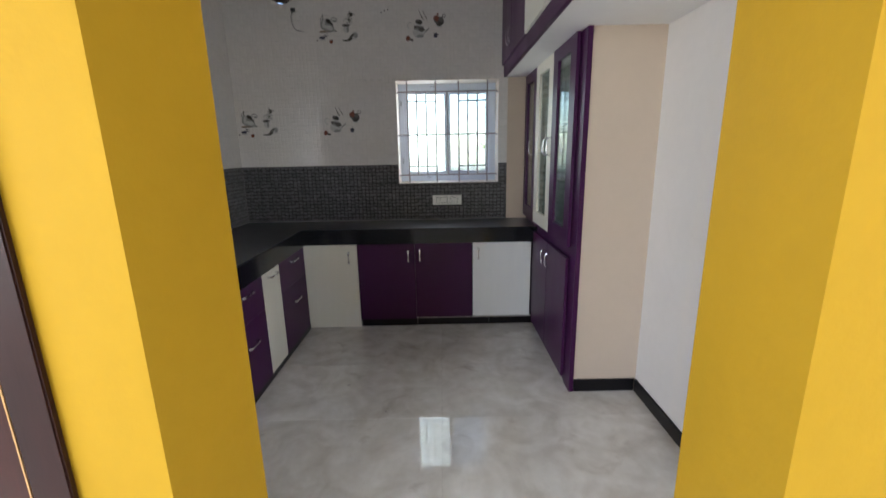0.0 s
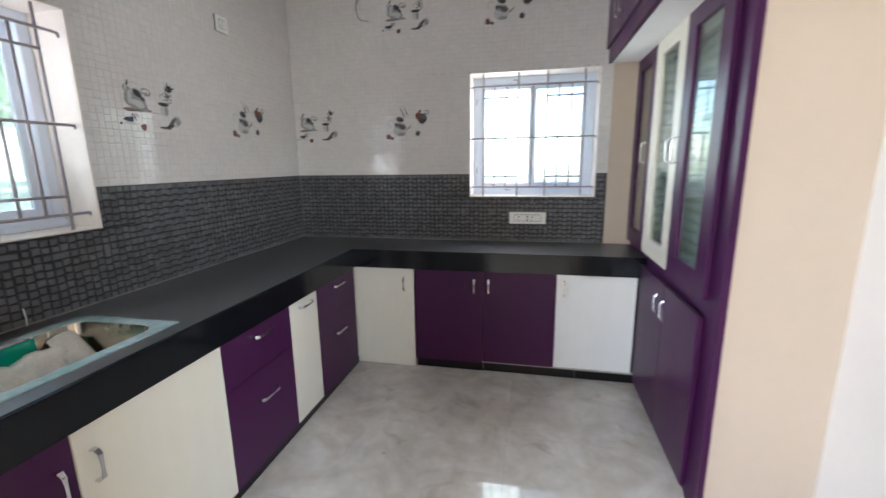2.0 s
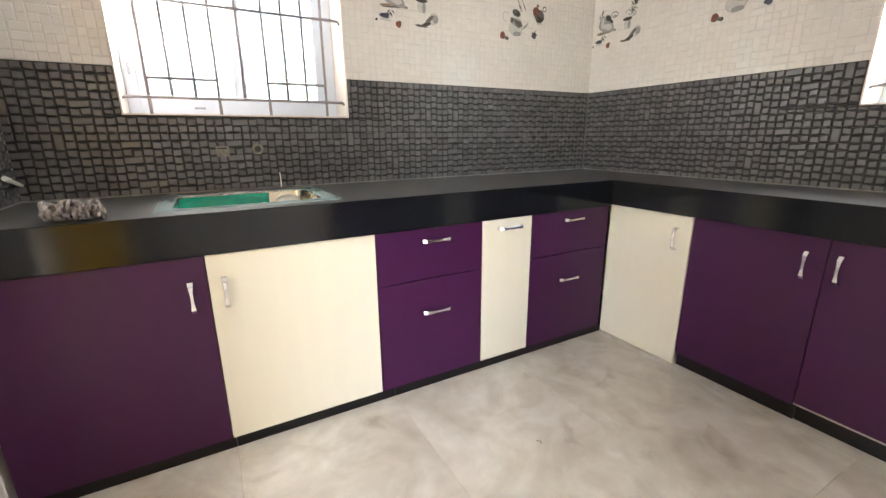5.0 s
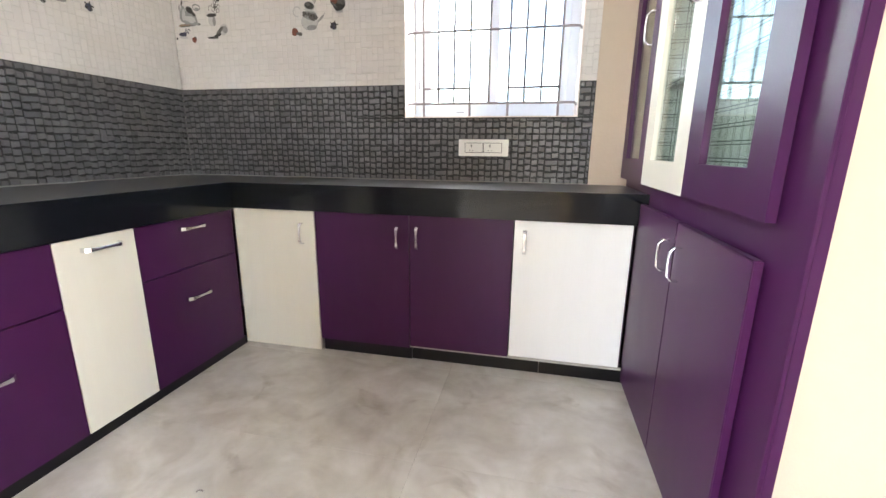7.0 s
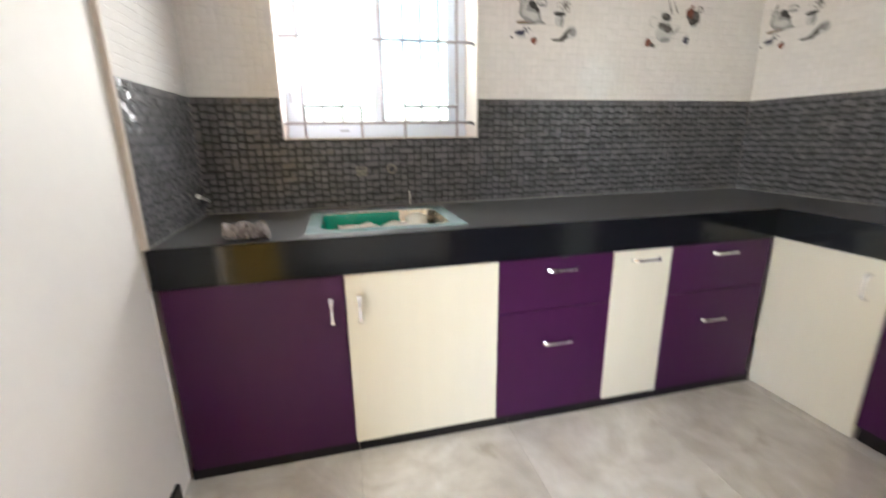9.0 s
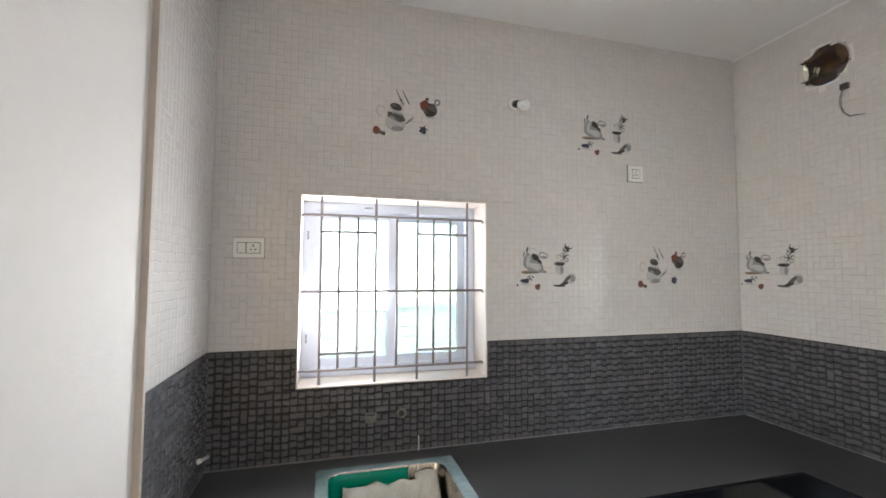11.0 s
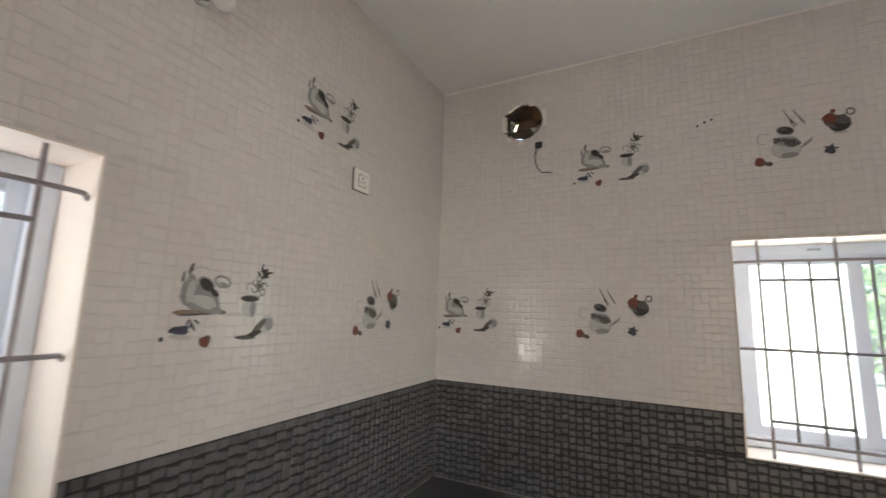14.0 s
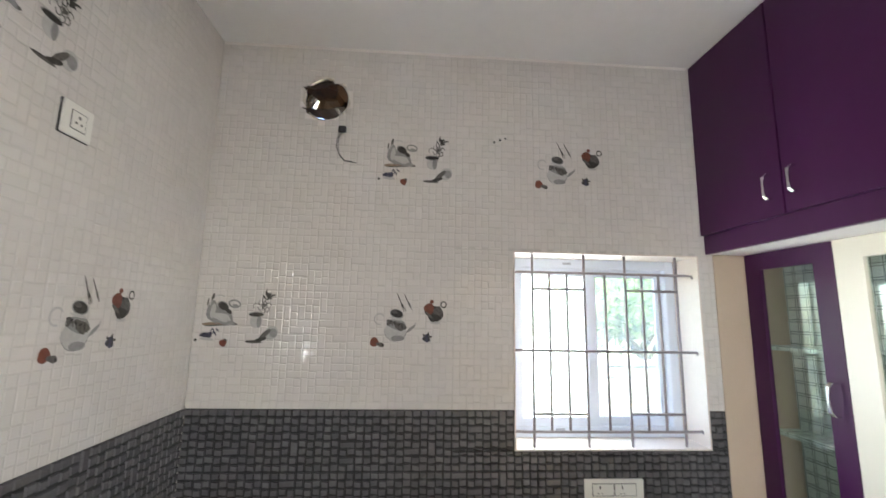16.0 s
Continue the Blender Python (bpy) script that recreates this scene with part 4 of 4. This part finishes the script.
part("plaster", bm, PATCH, o, "rough beige plaster patch")
bm = bmesh.new()
box(bm, 0.006, -0.020, 0.010, 0.0085, 0.018, 0.016)
part("slot", bm, DARK, o, "dark slot across the patch")
o = thing("pipe_stub", (XW, 0.793, 0.925), "short white plastic pipe stub low in the tiled corner", "pipe fitting")
bm = bmesh.new()
cyl(bm, (-0.004, 0, 0), (0.105, 0, 0.030), 0.0065, 12)
cyl(bm, (0.098, 0, 0.028), (0.130, 0, 0.037), 0.0095, 12)
part("pipe", bm, PLATE, o)
o = thing("cable_end", (XW + 0.012, 1.700, TOP), "thin white wire end standing at the back of the worktop", "cable")
bm = bmesh.new()
tube(bm, [(0, 0, 0.0), (0.002, 0.001, 0.03), (0.0, -0.001, 0.07)], 0.0022, 6)
part("wire", bm, PLATE, o)
o = thing("cupboard_lock", (DX, 2.20, 0.722), "small dark metal catch at the edge beneath the worktop", "catch")
bm = bmesh.new()
box(bm, 0.0, -0.014, 0.0, 0.008, 0.014, 0.008, bevel=0.002)
cyl(bm, (0.006, 0, 0.008), (0.006, 0, 0.016), 0.005, 10)
part("catch", bm, DARK, o)

for x, y, turn in ((-0.588, 2.338, 0.5), (-0.31, 2.05, 2.1)):
    o = thing("floor_chip", (x, y, 0), "small dark curled chip of debris lying on the polished floor", "debris")
    o.rotation_euler = (0, 0, turn)
    bm = bmesh.new()
    tube(bm, [(-0.010, 0, 0.002), (-0.004, 0.003, 0.004), (0.004, 0.002, 0.004), (0.010, -0.003, 0.002)], 0.0024, 6, flat=0.6)
    part("chip", bm, RAG, o)

# ---- hall door ----
door_1 = new("door_1")
tagged(door_1, kind="structure")
door_1.location = (-0.613, HY, 0)
for b in ((-0.07, -0.014, 0, 0.0, 0, 2.12), (-0.95, -0.014, 0, -0.88, 0, 2.12), (-0.88, -0.014, 2.05, -0.07, 0, 2.12)):
    bpart("door_frame", BROWNF, door_1, b, 0.003, "dark brown wooden frame")
leaf = bpart("door_leaf", BROWN, door_1, (-0.878, -0.011, 0.005, -0.072, -0.002, 2.048), 0.002, "dark brown flush door leaf")
bpart("edge_strip", BRASS, leaf, (-0.0735, -0.0135, 0.005, -0.0705, -0.0112, 2.048), 0, "thin brass edge strip")

# ---- outside ----
structure("ground", EARTH, (-400, -400, -0.5, 400, 600, -0.35))


def compound(name, at, turn, length, label):
    o = thing(name, at, label, "boundary wall", "boundary walls")
    o.rotation_euler = (0, 0, turn)
    for k in range(10):
        bm = bmesh.new()
        box(bm, -length / 2, -0.1 - 0.004 * (k % 2), k * 0.15, length / 2, 0.1, k * 0.15 + 0.142, bevel=0.006)
        part("course", bm, COMPOUND, o)
    bm = bmesh.new()
    box(bm, -length / 2, -0.13, 1.5, length / 2, 0.13, 1.56, bevel=0.01)
    part("coping", bm, COMPOUND, o)


compound("compound_wall", (0, 7.4, -0.35), 0, 26, "low pale block boundary wall beyond the window, sunlit")
compound("compound_wall", (-6.4, 0, -0.35), radians(90), 14, "low pale block boundary wall outside the sink window")


def tree(at, h, seed, label):
    o = thing("tree", at, label, "tree", "garden trees")
    rnd = random.Random(seed)
    bm = bmesh.new()
    cyl(bm, (0, 0, 0), (0.1, 0.05, h * 0.45), 0.13, 10, 0.08)
    tips = []
    for k in range(7):
        a = k * 0.9 + rnd.random()
        s = Vector((0.1, 0.05, h * (0.32 + 0.02 * k)))
        e = s + Vector((math.cos(a) * h * 0.24, math.sin(a) * h * 0.24, h * (0.16 + 0.2 * rnd.random())))
        cyl(bm, s, e, 0.05, 7, 0.02)
        tips.append(e)
    part("trunk", bm, BARK, o)
    vs, fs = [], []
    for tip in tips + [Vector((0, 0, h * 0.75)), Vector((0.2, 0.1, h * 0.85))]:
        for _ in range(420):
            d = Vector((rnd.gauss(0, 1), rnd.gauss(0, 1), rnd.gauss(0, 0.75))) * h * 0.085
            p = tip + d
            u = Vector((rnd.gauss(0, 1), rnd.gauss(0, 1), rnd.gauss(0, 1))).normalized()
            v = u.orthogonal().normalized()
            s = rnd.uniform(0.05, 0.10)
            i = len(vs)
            vs += [p, p + u * s + v * s * 0.4, p + u * s * 2, p + u * s - v * s * 0.4]
            fs.append((i, i + 1, i + 2, i + 3))
    me = bpy.data.meshes.new("crown")
    me.from_pydata([tuple(v) for v in vs], [], fs)
    me.materials.append(LEAF)
    c = new("crown", me)
    c.parent = o


tree((2.3, 9.7, -0.35), 3.3, 3, "low leafy green tree beyond the boundary wall")
tree((3.4, 9.5, -0.35), 3.7, 8, "low leafy green tree beyond the boundary wall")
tree((4.6, 10.1, -0.35), 4.3, 9, "leafy green tree beyond the boundary wall")
tree((3.6, 12.5, -0.35), 5.4, 4, "leafy green tree beyond the boundary wall")
tree((-9.0, 5.5, -0.35), 5.0, 5, "leafy green tree outside the sink window")
tree((-10.5, 8.0, -0.35), 5.6, 6, "leafy green tree outside the sink window")


# ---- wall tiles ----
TW, THH = 0.375, 0.25


def cells(seed, dark):
    """The cells of one embossed tile: rectangles in its plane, some merged, with small unevenness."""
    rnd = random.Random(seed)
    nx, nz = (11, 8) if dark else (12, 8)
    cw, ch = TW / nx, THH / nz
    used, out = set(), []
    for j in range(nz):
        for i in range(nx):
            if (i, j) in used:
                continue
            used.add((i, j))
            q = rnd.random()
            di, dj = 1, 1
            if q < (0.02 if dark else 0.14) and i + 1 < nx and (i + 1, j) not in used:
                di = 2
                used.add((i + 1, j))
            elif q > (0.99 if dark else 0.88) and j + 1 < nz and (i, j + 1) not in used:
                dj = 2
                used.add((i, j + 1))
            jx = 0.10 * cw
            jz = (0.08 if dark else 0.06) * ch * (1 if i % 2 else -1)
            out.append((i * cw + rnd.uniform(-jx, jx) * 0.5, j * ch + (jz if 0 < j < nz - 1 else 0), (i + di) * cw + rnd.uniform(-jx, jx) * 0.5, (j + dj) * ch + (jz if j + dj < nz else 0)))
    return out


def tile_mesh(name, seed, dark, rects, hole=None):
    rnd = random.Random(seed * 7 + 1)
    gx, gz, rise, bev = (0.0020, 0.0031, 0.0058, 0.0023) if dark else (0.0008, 0.0010, 0.0012, 0.0030)
    base = -0.005
    vs, fs, mi = [], [], []
    for (x0, z0, x1, z1) in rects:
        e = 0.0001
        i = len(vs)
        vs += [(x0 + e, 0, z0 + e), (x1 - e, 0, z0 + e), (x1 - e, 0, z1 - e), (x0 + e, 0, z1 - e), (x0 + e, base, z0 + e), (x1 - e, base, z0 + e), (x1 - e, base, z1 - e), (x0 + e, base, z1 - e)]
        if not hole:
            fs += [(i + 4, i + 5, i + 6, i + 7), (i, i + 4, i + 7, i + 3), (i + 1, i + 2, i + 6, i + 5), (i, i + 1, i + 5, i + 4), (i + 3, i + 7, i + 6, i + 2)]
            mi += [1] * 5
        for a, b, c, d in cells(seed, dark):
            a, b, c, d = max(a, x0), max(b, z0), min(c, x1), min(d, z1)
            if c - a < 0.009 or d - b < 0.009:
                continue
            if hole and math.hypot((a + c) / 2 - hole[0], (b + d) / 2 - hole[1]) < hole[2] + 0.012:
                continue
            a, b, c, d = a + gx, b + gz, c - gx, d - gz
            odd = 1 if (round(a / (TW / 11)) + round(b / (THH / 8))) % 2 else -1
            t1 = rise * (odd * 0.13 + rnd.uniform(-0.07, 0.07)) if dark else rise * rnd.uniform(-0.09, 0.09)
            t2 = rise * (odd * -0.06 + rnd.uniform(-0.07, 0.07)) if dark else rise * rnd.uniform(-0.09, 0.09)
            y = base - rise
            i = len(vs)
            w = [rnd.uniform(-0.0006, 0.0006) for _ in range(4)] if dark else [0] * 4
            lean = 0.0014 * odd if dark else 0
            za, zb, zc, zd = b - lean + w[0], b + lean + w[1], d + lean + w[2], d - lean + w[3]
            xa, xb, xc, xd = a + w[1] * 0.7, c + w[2] * 0.7, c + w[3] * 0.7, a + w[0] * 0.7
            vs += [(xa, base, za), (xb, base, zb), (xc, base, zc), (xd, base, zd)]
            vs += [(xa + bev, y + t1 + t2, za + bev), (xb - bev, y - t1 + t2, zb + bev), (xc - bev, y - t1 - t2, zc - bev), (xd + bev, y + t1 - t2, zd - bev)]
            fs += [(i + 4, i + 5, i + 6, i + 7), (i, i + 1, i + 5, i + 4), (i + 1, i + 2, i + 6, i + 5), (i + 2, i + 3, i + 7, i + 6), (i + 3, i, i + 4, i + 7)]
            mi += [0] * 5
            if hole:
                k = len(vs)
                vs += [(a - gx, base, b - gz), (c + gx, base, b - gz), (c + gx, base, d + gz), (a - gx, base, d + gz)]
                fs += [(k, k + 1, k + 2, k + 3)]
                mi += [1]
    me = bpy.data.meshes.new(name)
    me.from_pydata(vs, [], fs)
    me.materials.append(TILED if dark else TILEW)
    me.materials.append(TILEDG if dark else TILEWG)
    me.polygons.foreach_set("material_index", mi)
    return me


FULL = {(dark, k): tile_mesh("tile", 11 + k + 50 * dark, bool(dark), [(0, 0, TW, THH)]) for dark in (0, 1) for k in range(4)}


def cut(rect, opening):
    """What is left of a rectangle outside an opening."""
    x0, z0, x1, z1 = rect
    a, b, c, d = opening
    if c <= x0 or a >= x1 or d <= z0 or b >= z1:
        return [rect]
    out = []
    if b > z0:
        out.append((x0, z0, x1, b))
    if d < z1:
        out.append((x0, d, x1, z1))
    lo, hi = max(z0, b), min(z1, d)
    if a > x0:
        out.append((x0, lo, a, hi))
    if c < x1:
        out.append((c, lo, x1, hi))
    return out


def ellipse(bm, cx, cz, rx, rz, mi, y, tilt=0.0, n=18, a0=0, a1=360, wob=0.0):
    vs = []
    full = a1 - a0 >= 360
    for k in range(n if full else n + 1):
        a = radians(a0 + (a1 - a0) * k / n)
        s = 1 + wob * math.sin(a * 3 + cx * 90) + wob * 0.6 * math.sin(a * 5 + cz * 70)
        u, v = rx * s * math.cos(a), rz * s * math.sin(a)
        ct, st = math.cos(radians(tilt)), math.sin(radians(tilt))
        vs.append(bm.verts.new((cx + u * ct - v * st, y, cz + u * st + v * ct)))
    bm.faces.new(vs).material_index = mi


def arc(bm, cx, cz, rx, rz, wd, mi, y, a0=0, a1=360, n=20, tilt=0):
    ct, st = math.cos(radians(tilt)), math.sin(radians(tilt))
    prev = None
    for k in range(n + 1):
        a = radians(a0 + (a1 - a0) * k / n)
        pr = []
        for s in (-wd / 2, wd / 2):
            u, v = (rx + s) * math.cos(a), (rz + s) * math.sin(a)
            pr.append(bm.verts.new((cx + u * ct - v * st, y, cz + u * st + v * ct)))
        if prev:
            bm.faces.new((prev[0], pr[0], pr[1], prev[1])).material_index = mi
        prev = pr


def motif_jug():
    """Print of a jug, a coffee cup, flowers and berries."""
    bm = bmesh.new()
    y = -0.0072
    e = lambda *a, k=0, **q: ellipse(bm, *a, y - 0.00012 * k, **q)
    e(0.108, 0.126, 0.060, 0.036, 0, tilt=-18, wob=0.05)
    e(0.070, 0.150, 0.020, 0.040, 0, k=1, tilt=-8)
    e(0.076, 0.146, 0.011, 0.030, 1, k=1.5, tilt=-8)
    arc(bm, 0.070, 0.150, 0.019, 0.039, 0.0025, 0, y - 0.0004, 95, 250, tilt=-8)
    arc(bm, 0.108, 0.128, 0.059, 0.035, 0.0022, 0, y - 0.0004, 200, 330, tilt=-18)
    e(0.052, 0.182, 0.0030, 0.015, 2, k=4, tilt=-8)
    e(0.116, 0.121, 0.040, 0.016, 1, k=2, tilt=-14, wob=0.08)
    e(0.076, 0.093, 0.042, 0.0075, 6, k=3)
    e(0.090, 0.0885, 0.046, 0.003, 3, k=4, tilt=3)
    arc(bm, 0.100, 0.160, 0.040, 0.050, 0.005, 1, y - 0.0004, 60, 170)
    e(0.071, 0.203, 0.0055, 0.016, 3, k=4, tilt=-18)
    e(0.117, 0.167, 0.027, 0.017, 0, k=5, tilt=-28)
    e(0.118, 0.165, 0.023, 0.014, 2, k=6, tilt=-28)
    e(0.143, 0.146, 0.016, 0.008, 2, k=7, tilt=-35)
    arc(bm, 0.165, 0.176, 0.024, 0.014, 0.007, 0, y - 0.0010, 0, 360, tilt=-10)
    e(0.168, 0.170, 0.013, 0.005, 0, k=9, tilt=-8)
    e(0.160, 0.098, 0.022, 0.008, 0, k=9, tilt=-15)
    e(0.178, 0.095, 0.006, 0.004, 3, k=10)
    e(0.058, 0.049, 0.026, 0.012, 5, k=1, wob=0.15)
    for q in range(5):
        e(0.070 + 0.008 * q, 0.056 + 0.007 * ((q * 2) % 3), 0.010, 0.003, 5, k=2, tilt=25 + 30 * q)
    e(0.060, 0.034, 0.030, 0.006, 1, k=3, tilt=-4)
    e(0.014, 0.030, 0.006, 0.006, 2, k=4)
    e(0.130, 0.020, 0.0155, 0.0145, 4, k=2, wob=0.08)
    e(0.140, 0.031, 0.008, 0.004, 3, k=3, tilt=-30)
    rnd = random.Random(2)
    for q in range(7):
        a = q * 0.9
        arc(bm, 0.292 + 0.019 * math.cos(a), 0.172 + 0.023 * math.sin(a), 0.0085 + rnd.uniform(-0.001, 0.001), 0.0095, 0.0032, 2 if q % 3 else 3, y - 0.00012 * (2 + q % 3), a0=40 * q, a1=40 * q + 290, n=12)
    for x, z, tl in ((0.304, 0.218, 20), (0.296, 0.226, 80), (0.312, 0.205, -30), (0.288, 0.206, 130), (0.326, 0.214, 5)):
        e(x, z, 0.014, 0.0032, 2, k=6, tilt=tl)
    e(0.291, 0.172, 0.009, 0.009, 3, k=7, wob=0.2)
    for q in range(6):
        e(0.308 + 0.006 * math.cos(q), 0.210 + 0.010 * math.sin(q * 2.1), 0.010, 0.004, 2, k=8, tilt=35 * q)
    arc(bm, 0.258, 0.168, 0.013, 0.012, 0.0025, 3, y - 0.0009, 40, 230)
    e(0.262, 0.108, 0.026, 0.028, 1, k=3, wob=0.03)
    e(0.274, 0.105, 0.010, 0.024, 0, k=4)
    e(0.261, 0.135, 0.034, 0.010, 0, k=5)
    e(0.261, 0.134, 0.031, 0.0082, 2, k=6)
    e(0.330, 0.062, 0.030, 0.026, 1, k=3, tilt=40)
    e(0.338, 0.062, 0.017, 0.019, 0, k=4, tilt=40)
    e(0.302, 0.055, 0.033, 0.010, 3, k=5, tilt=42)
    e(0.285, 0.034, 0.030, 0.008, 2, k=6, tilt=16)
    e(0.246, 0.027, 0.026, 0.004, 2, k=7, tilt=2)
    e(0.262, 0.023, 0.034, 0.0035, 3, k=8)
    return bm


def motif_pot():
    """Print of a teapot, cutlery and fruit."""
    bm = bmesh.new()
    y = -0.0072
    e = lambda *a, k=0, **q: ellipse(bm, *a, y - 0.00012 * k, **q)
    e(0.118, 0.080, 0.050, 0.044, 1, wob=0.05, tilt=10)
    e(0.128, 0.048, 0.030, 0.012, 0, k=1)
    arc(bm, 0.045, 0.125, 0.022, 0.022, 0.006, 1, y - 0.0003, 30, 290)
    e(0.122, 0.104, 0.044, 0.022, 0, k=3, tilt=-12, wob=0.06)
    e(0.136, 0.098, 0.030, 0.016, 3, k=4, tilt=-22, wob=0.15)
    for q in range(9):
        e(0.086 + 0.0085 * q, 0.112 - 0.0030 * q + 0.006 * (q % 2), 0.0085, 0.0036, 2 if q % 2 else 3, k=4.5, tilt=40 * q)
    arc(bm, 0.118, 0.080, 0.049, 0.043, 0.0022, 0, y - 0.0005, 190, 340, tilt=10)
    e(0.088, 0.112, 0.012, 0.012, 3, k=4, wob=0.25)
    e(0.120, 0.148, 0.031, 0.019, 0, k=5, tilt=-14)
    e(0.120, 0.149, 0.027, 0.0155, 2, k=6, tilt=-14)
    e(0.110, 0.156, 0.014, 0.007, 3, k=7, tilt=-14)
    e(0.116, 0.128, 0.032, 0.0045, 1, k=7, tilt=-12)
    e(0.185, 0.088, 0.026, 0.006, 0, k=4, tilt=38)
    e(0.204, 0.108, 0.006, 0.004, 1, k=5, tilt=38)
    for x0, z0, x1, z1, q in ((0.118, 0.236, 0.146, 0.178, 0), (0.150, 0.232, 0.188, 0.164, 1)):
        d = Vector((x1 - x0, z1 - z0))
        tl = math.degrees(math.atan2(d.y, d.x))
        e((x0 + x1) / 2, (z0 + z1) / 2, d.length / 2, 0.0022, 2, k=3, tilt=tl)
        if q == 0:
            e(0.144, 0.183, 0.010, 0.0050, 2, k=4, tilt=tl)
            for s in (-0.005, 0, 0.005):
                e(0.152 + s, 0.168 + s * 0.5, 0.012, 0.0014, 3, k=5, tilt=tl)
        else:
            e(0.176, 0.186, 0.020, 0.0038, 3, k=4, tilt=tl)
    e(0.292, 0.150, 0.036, 0.034, 2, k=1, wob=0.04)
    e(0.305, 0.162, 0.022, 0.018, 3, k=2, tilt=-30, wob=0.15)
    e(0.264, 0.172, 0.023, 0.023, 4, k=3, wob=0.06)
    e(0.276, 0.201, 0.009, 0.008, 4, k=4)
    e(0.262, 0.146, 0.024, 0.006, 3, k=5, tilt=-35)
    e(0.292, 0.114, 0.024, 0.006, 1, k=1)
    arc(bm, 0.329, 0.190, 0.012, 0.012, 0.005, 2, y - 0.0004)
    e(0.256, 0.050, 0.017, 0.017, 5, k=2, wob=0.14)
    for q in range(5):
        e(0.258 + 0.016 * math.cos(q * 1.3), 0.056 + 0.012 * math.sin(q * 1.3), 0.008, 0.0035, 2, k=3, tilt=70 * q)
    e(0.026, 0.032, 0.019, 0.019, 4, k=2, wob=0.05)
    e(0.052, 0.022, 0.018, 0.009, 3, k=3, tilt=-12, wob=0.1)
    e(0.064, 0.019, 0.005, 0.006, 2, k=4)
    return bm


MOTIFS = {}
for key, fn in (("jug", motif_jug), ("pot", motif_pot)):
    bm = fn()
    bmesh.ops.scale(bm, vec=(1, 1, 1.07), verts=bm.verts)
    me = bpy.data.meshes.new("tile_print")
    bm.to_mesh(me)
    bm.free()
    for p in PRINTS:
        me.materials.append(p)
    MOTIFS[key] = me


def tile_wall(wall, m, length, opening=None, motifs=None, hole=None, start=0.0):
    """Lays tiles on a wall from its left end; m takes wall coordinates (along, out, up) to the world."""
    rnd = random.Random(int(length * 100))
    nx = math.ceil((length + start) / TW)
    for j in range(9):
        z = TOP + j * THH
        for i in range(nx):
            x = i * TW - start
            rect = (max(0, -x), 0, min(TW, length - x), min(THH, ZC - z))
            dark = int(z < DADO - 0.01)
            rects = [rect]
            if opening:
                rects = cut(rect, (opening[0] - x, opening[1] - z, opening[2] - x, opening[3] - z))
            rects = [r for r in rects if r[2] - r[0] > 0.006 and r[3] - r[1] > 0.006]
            if not rects:
                continue
            hl = None
            if hole and x - hole[2] < hole[0] < x + TW + hole[2] and z - hole[2] < hole[1] < z + THH + hole[2]:
                hl = (hole[0] - x, hole[1] - z, hole[2])
            if rects == [(0, 0, TW, THH)] and not hl:
                me = FULL[(dark, rnd.randrange(4))]
            else:
                me = tile_mesh("tile", 11 + (i + j) % 4 + 50 * dark, bool(dark), rects, hl)
            o = new("tile", me)
            o.parent = wall
            o.matrix_world = m @ Matrix.Translation((x, 0, z))
            if motifs and (i, j) in motifs:
                q = new("tile_print", MOTIFS[motifs[(i, j)]])
                q.parent = o
                tagged(q, "printed " + ("jug, coffee cup, flowers and berries" if motifs[(i, j)] == "jug" else "teapot, cutlery and fruit"))


mN = Matrix.Translation((XW, YN + 0.0055, 0))
tile_wall(wall_north, mN, 0.622 - XW, (WNX[0] - XW, WZ[0], WNX[1] - XW, WZ[1]),
          {(0, 3): "jug", (2, 3): "pot", (2, 6): "jug", (4, 6): "pot"}, (HOLE[0] - XW, HOLE[1], HOLE[2]))
st = math.ceil((YN - YS) / TW) * TW - (YN - YS)
mW = Matrix.Translation((XW - 0.0055, YS, 0)) @ Matrix.Rotation(radians(90), 4, "Z")
tile_wall(wall_west, mW, YN - YS, (WWY[0] - YS, WZW[0], WWY[1] - YS, WZW[1]),
          {(4, 3): "jug", (6, 3): "pot", (5, 6): "jug", (2, 6): "pot"}, None, st)
mS = Matrix.Translation((-1.120, YS - 0.0055, 0)) @ Matrix.Rotation(radians(180), 4, "Z")
tile_wall(wall_south, mS, -1.120 - XW, None, None, None, 0.375 * 2 - (-1.120 - XW))

# ---- floor tiles ----
floor_ob = bpy.data.objects["floor"]
fm = {}
for ix in range(-4, 4):
    for iy in range(-3, 5):
        x0, x1 = 0.015 + ix * 1.24, 0.015 + (ix + 1) * 1.24
        y0, y1 = 1.988 + (iy - 1) * 0.62, 1.988 + iy * 0.62
        x0, x1, y1 = max(x0, -4.0), min(x1, 4.9), min(y1, yn)
        if x1 - x0 < 0.02 or y1 - y0 < 0.02 or (y0 > 0.6 and (x1 < XW or x0 > XE)):
            continue
        key = (round(x1 - x0, 3), round(y1 - y0, 3))
        if key not in fm:
            bm = bmesh.new()
            box(bm, 0.0005, 0.0005, -0.006, key[0] - 0.0005, key[1] - 0.0005, 0)
            me = bpy.data.meshes.new("floor_tile")
            bm.to_mesh(me)
            bm.free()
            me.materials.append(FLOOR)
            fm[key] = me
        o = new("floor_tile", fm[key])
        o.parent = floor_ob
        o.location = (x0, y0, 0)
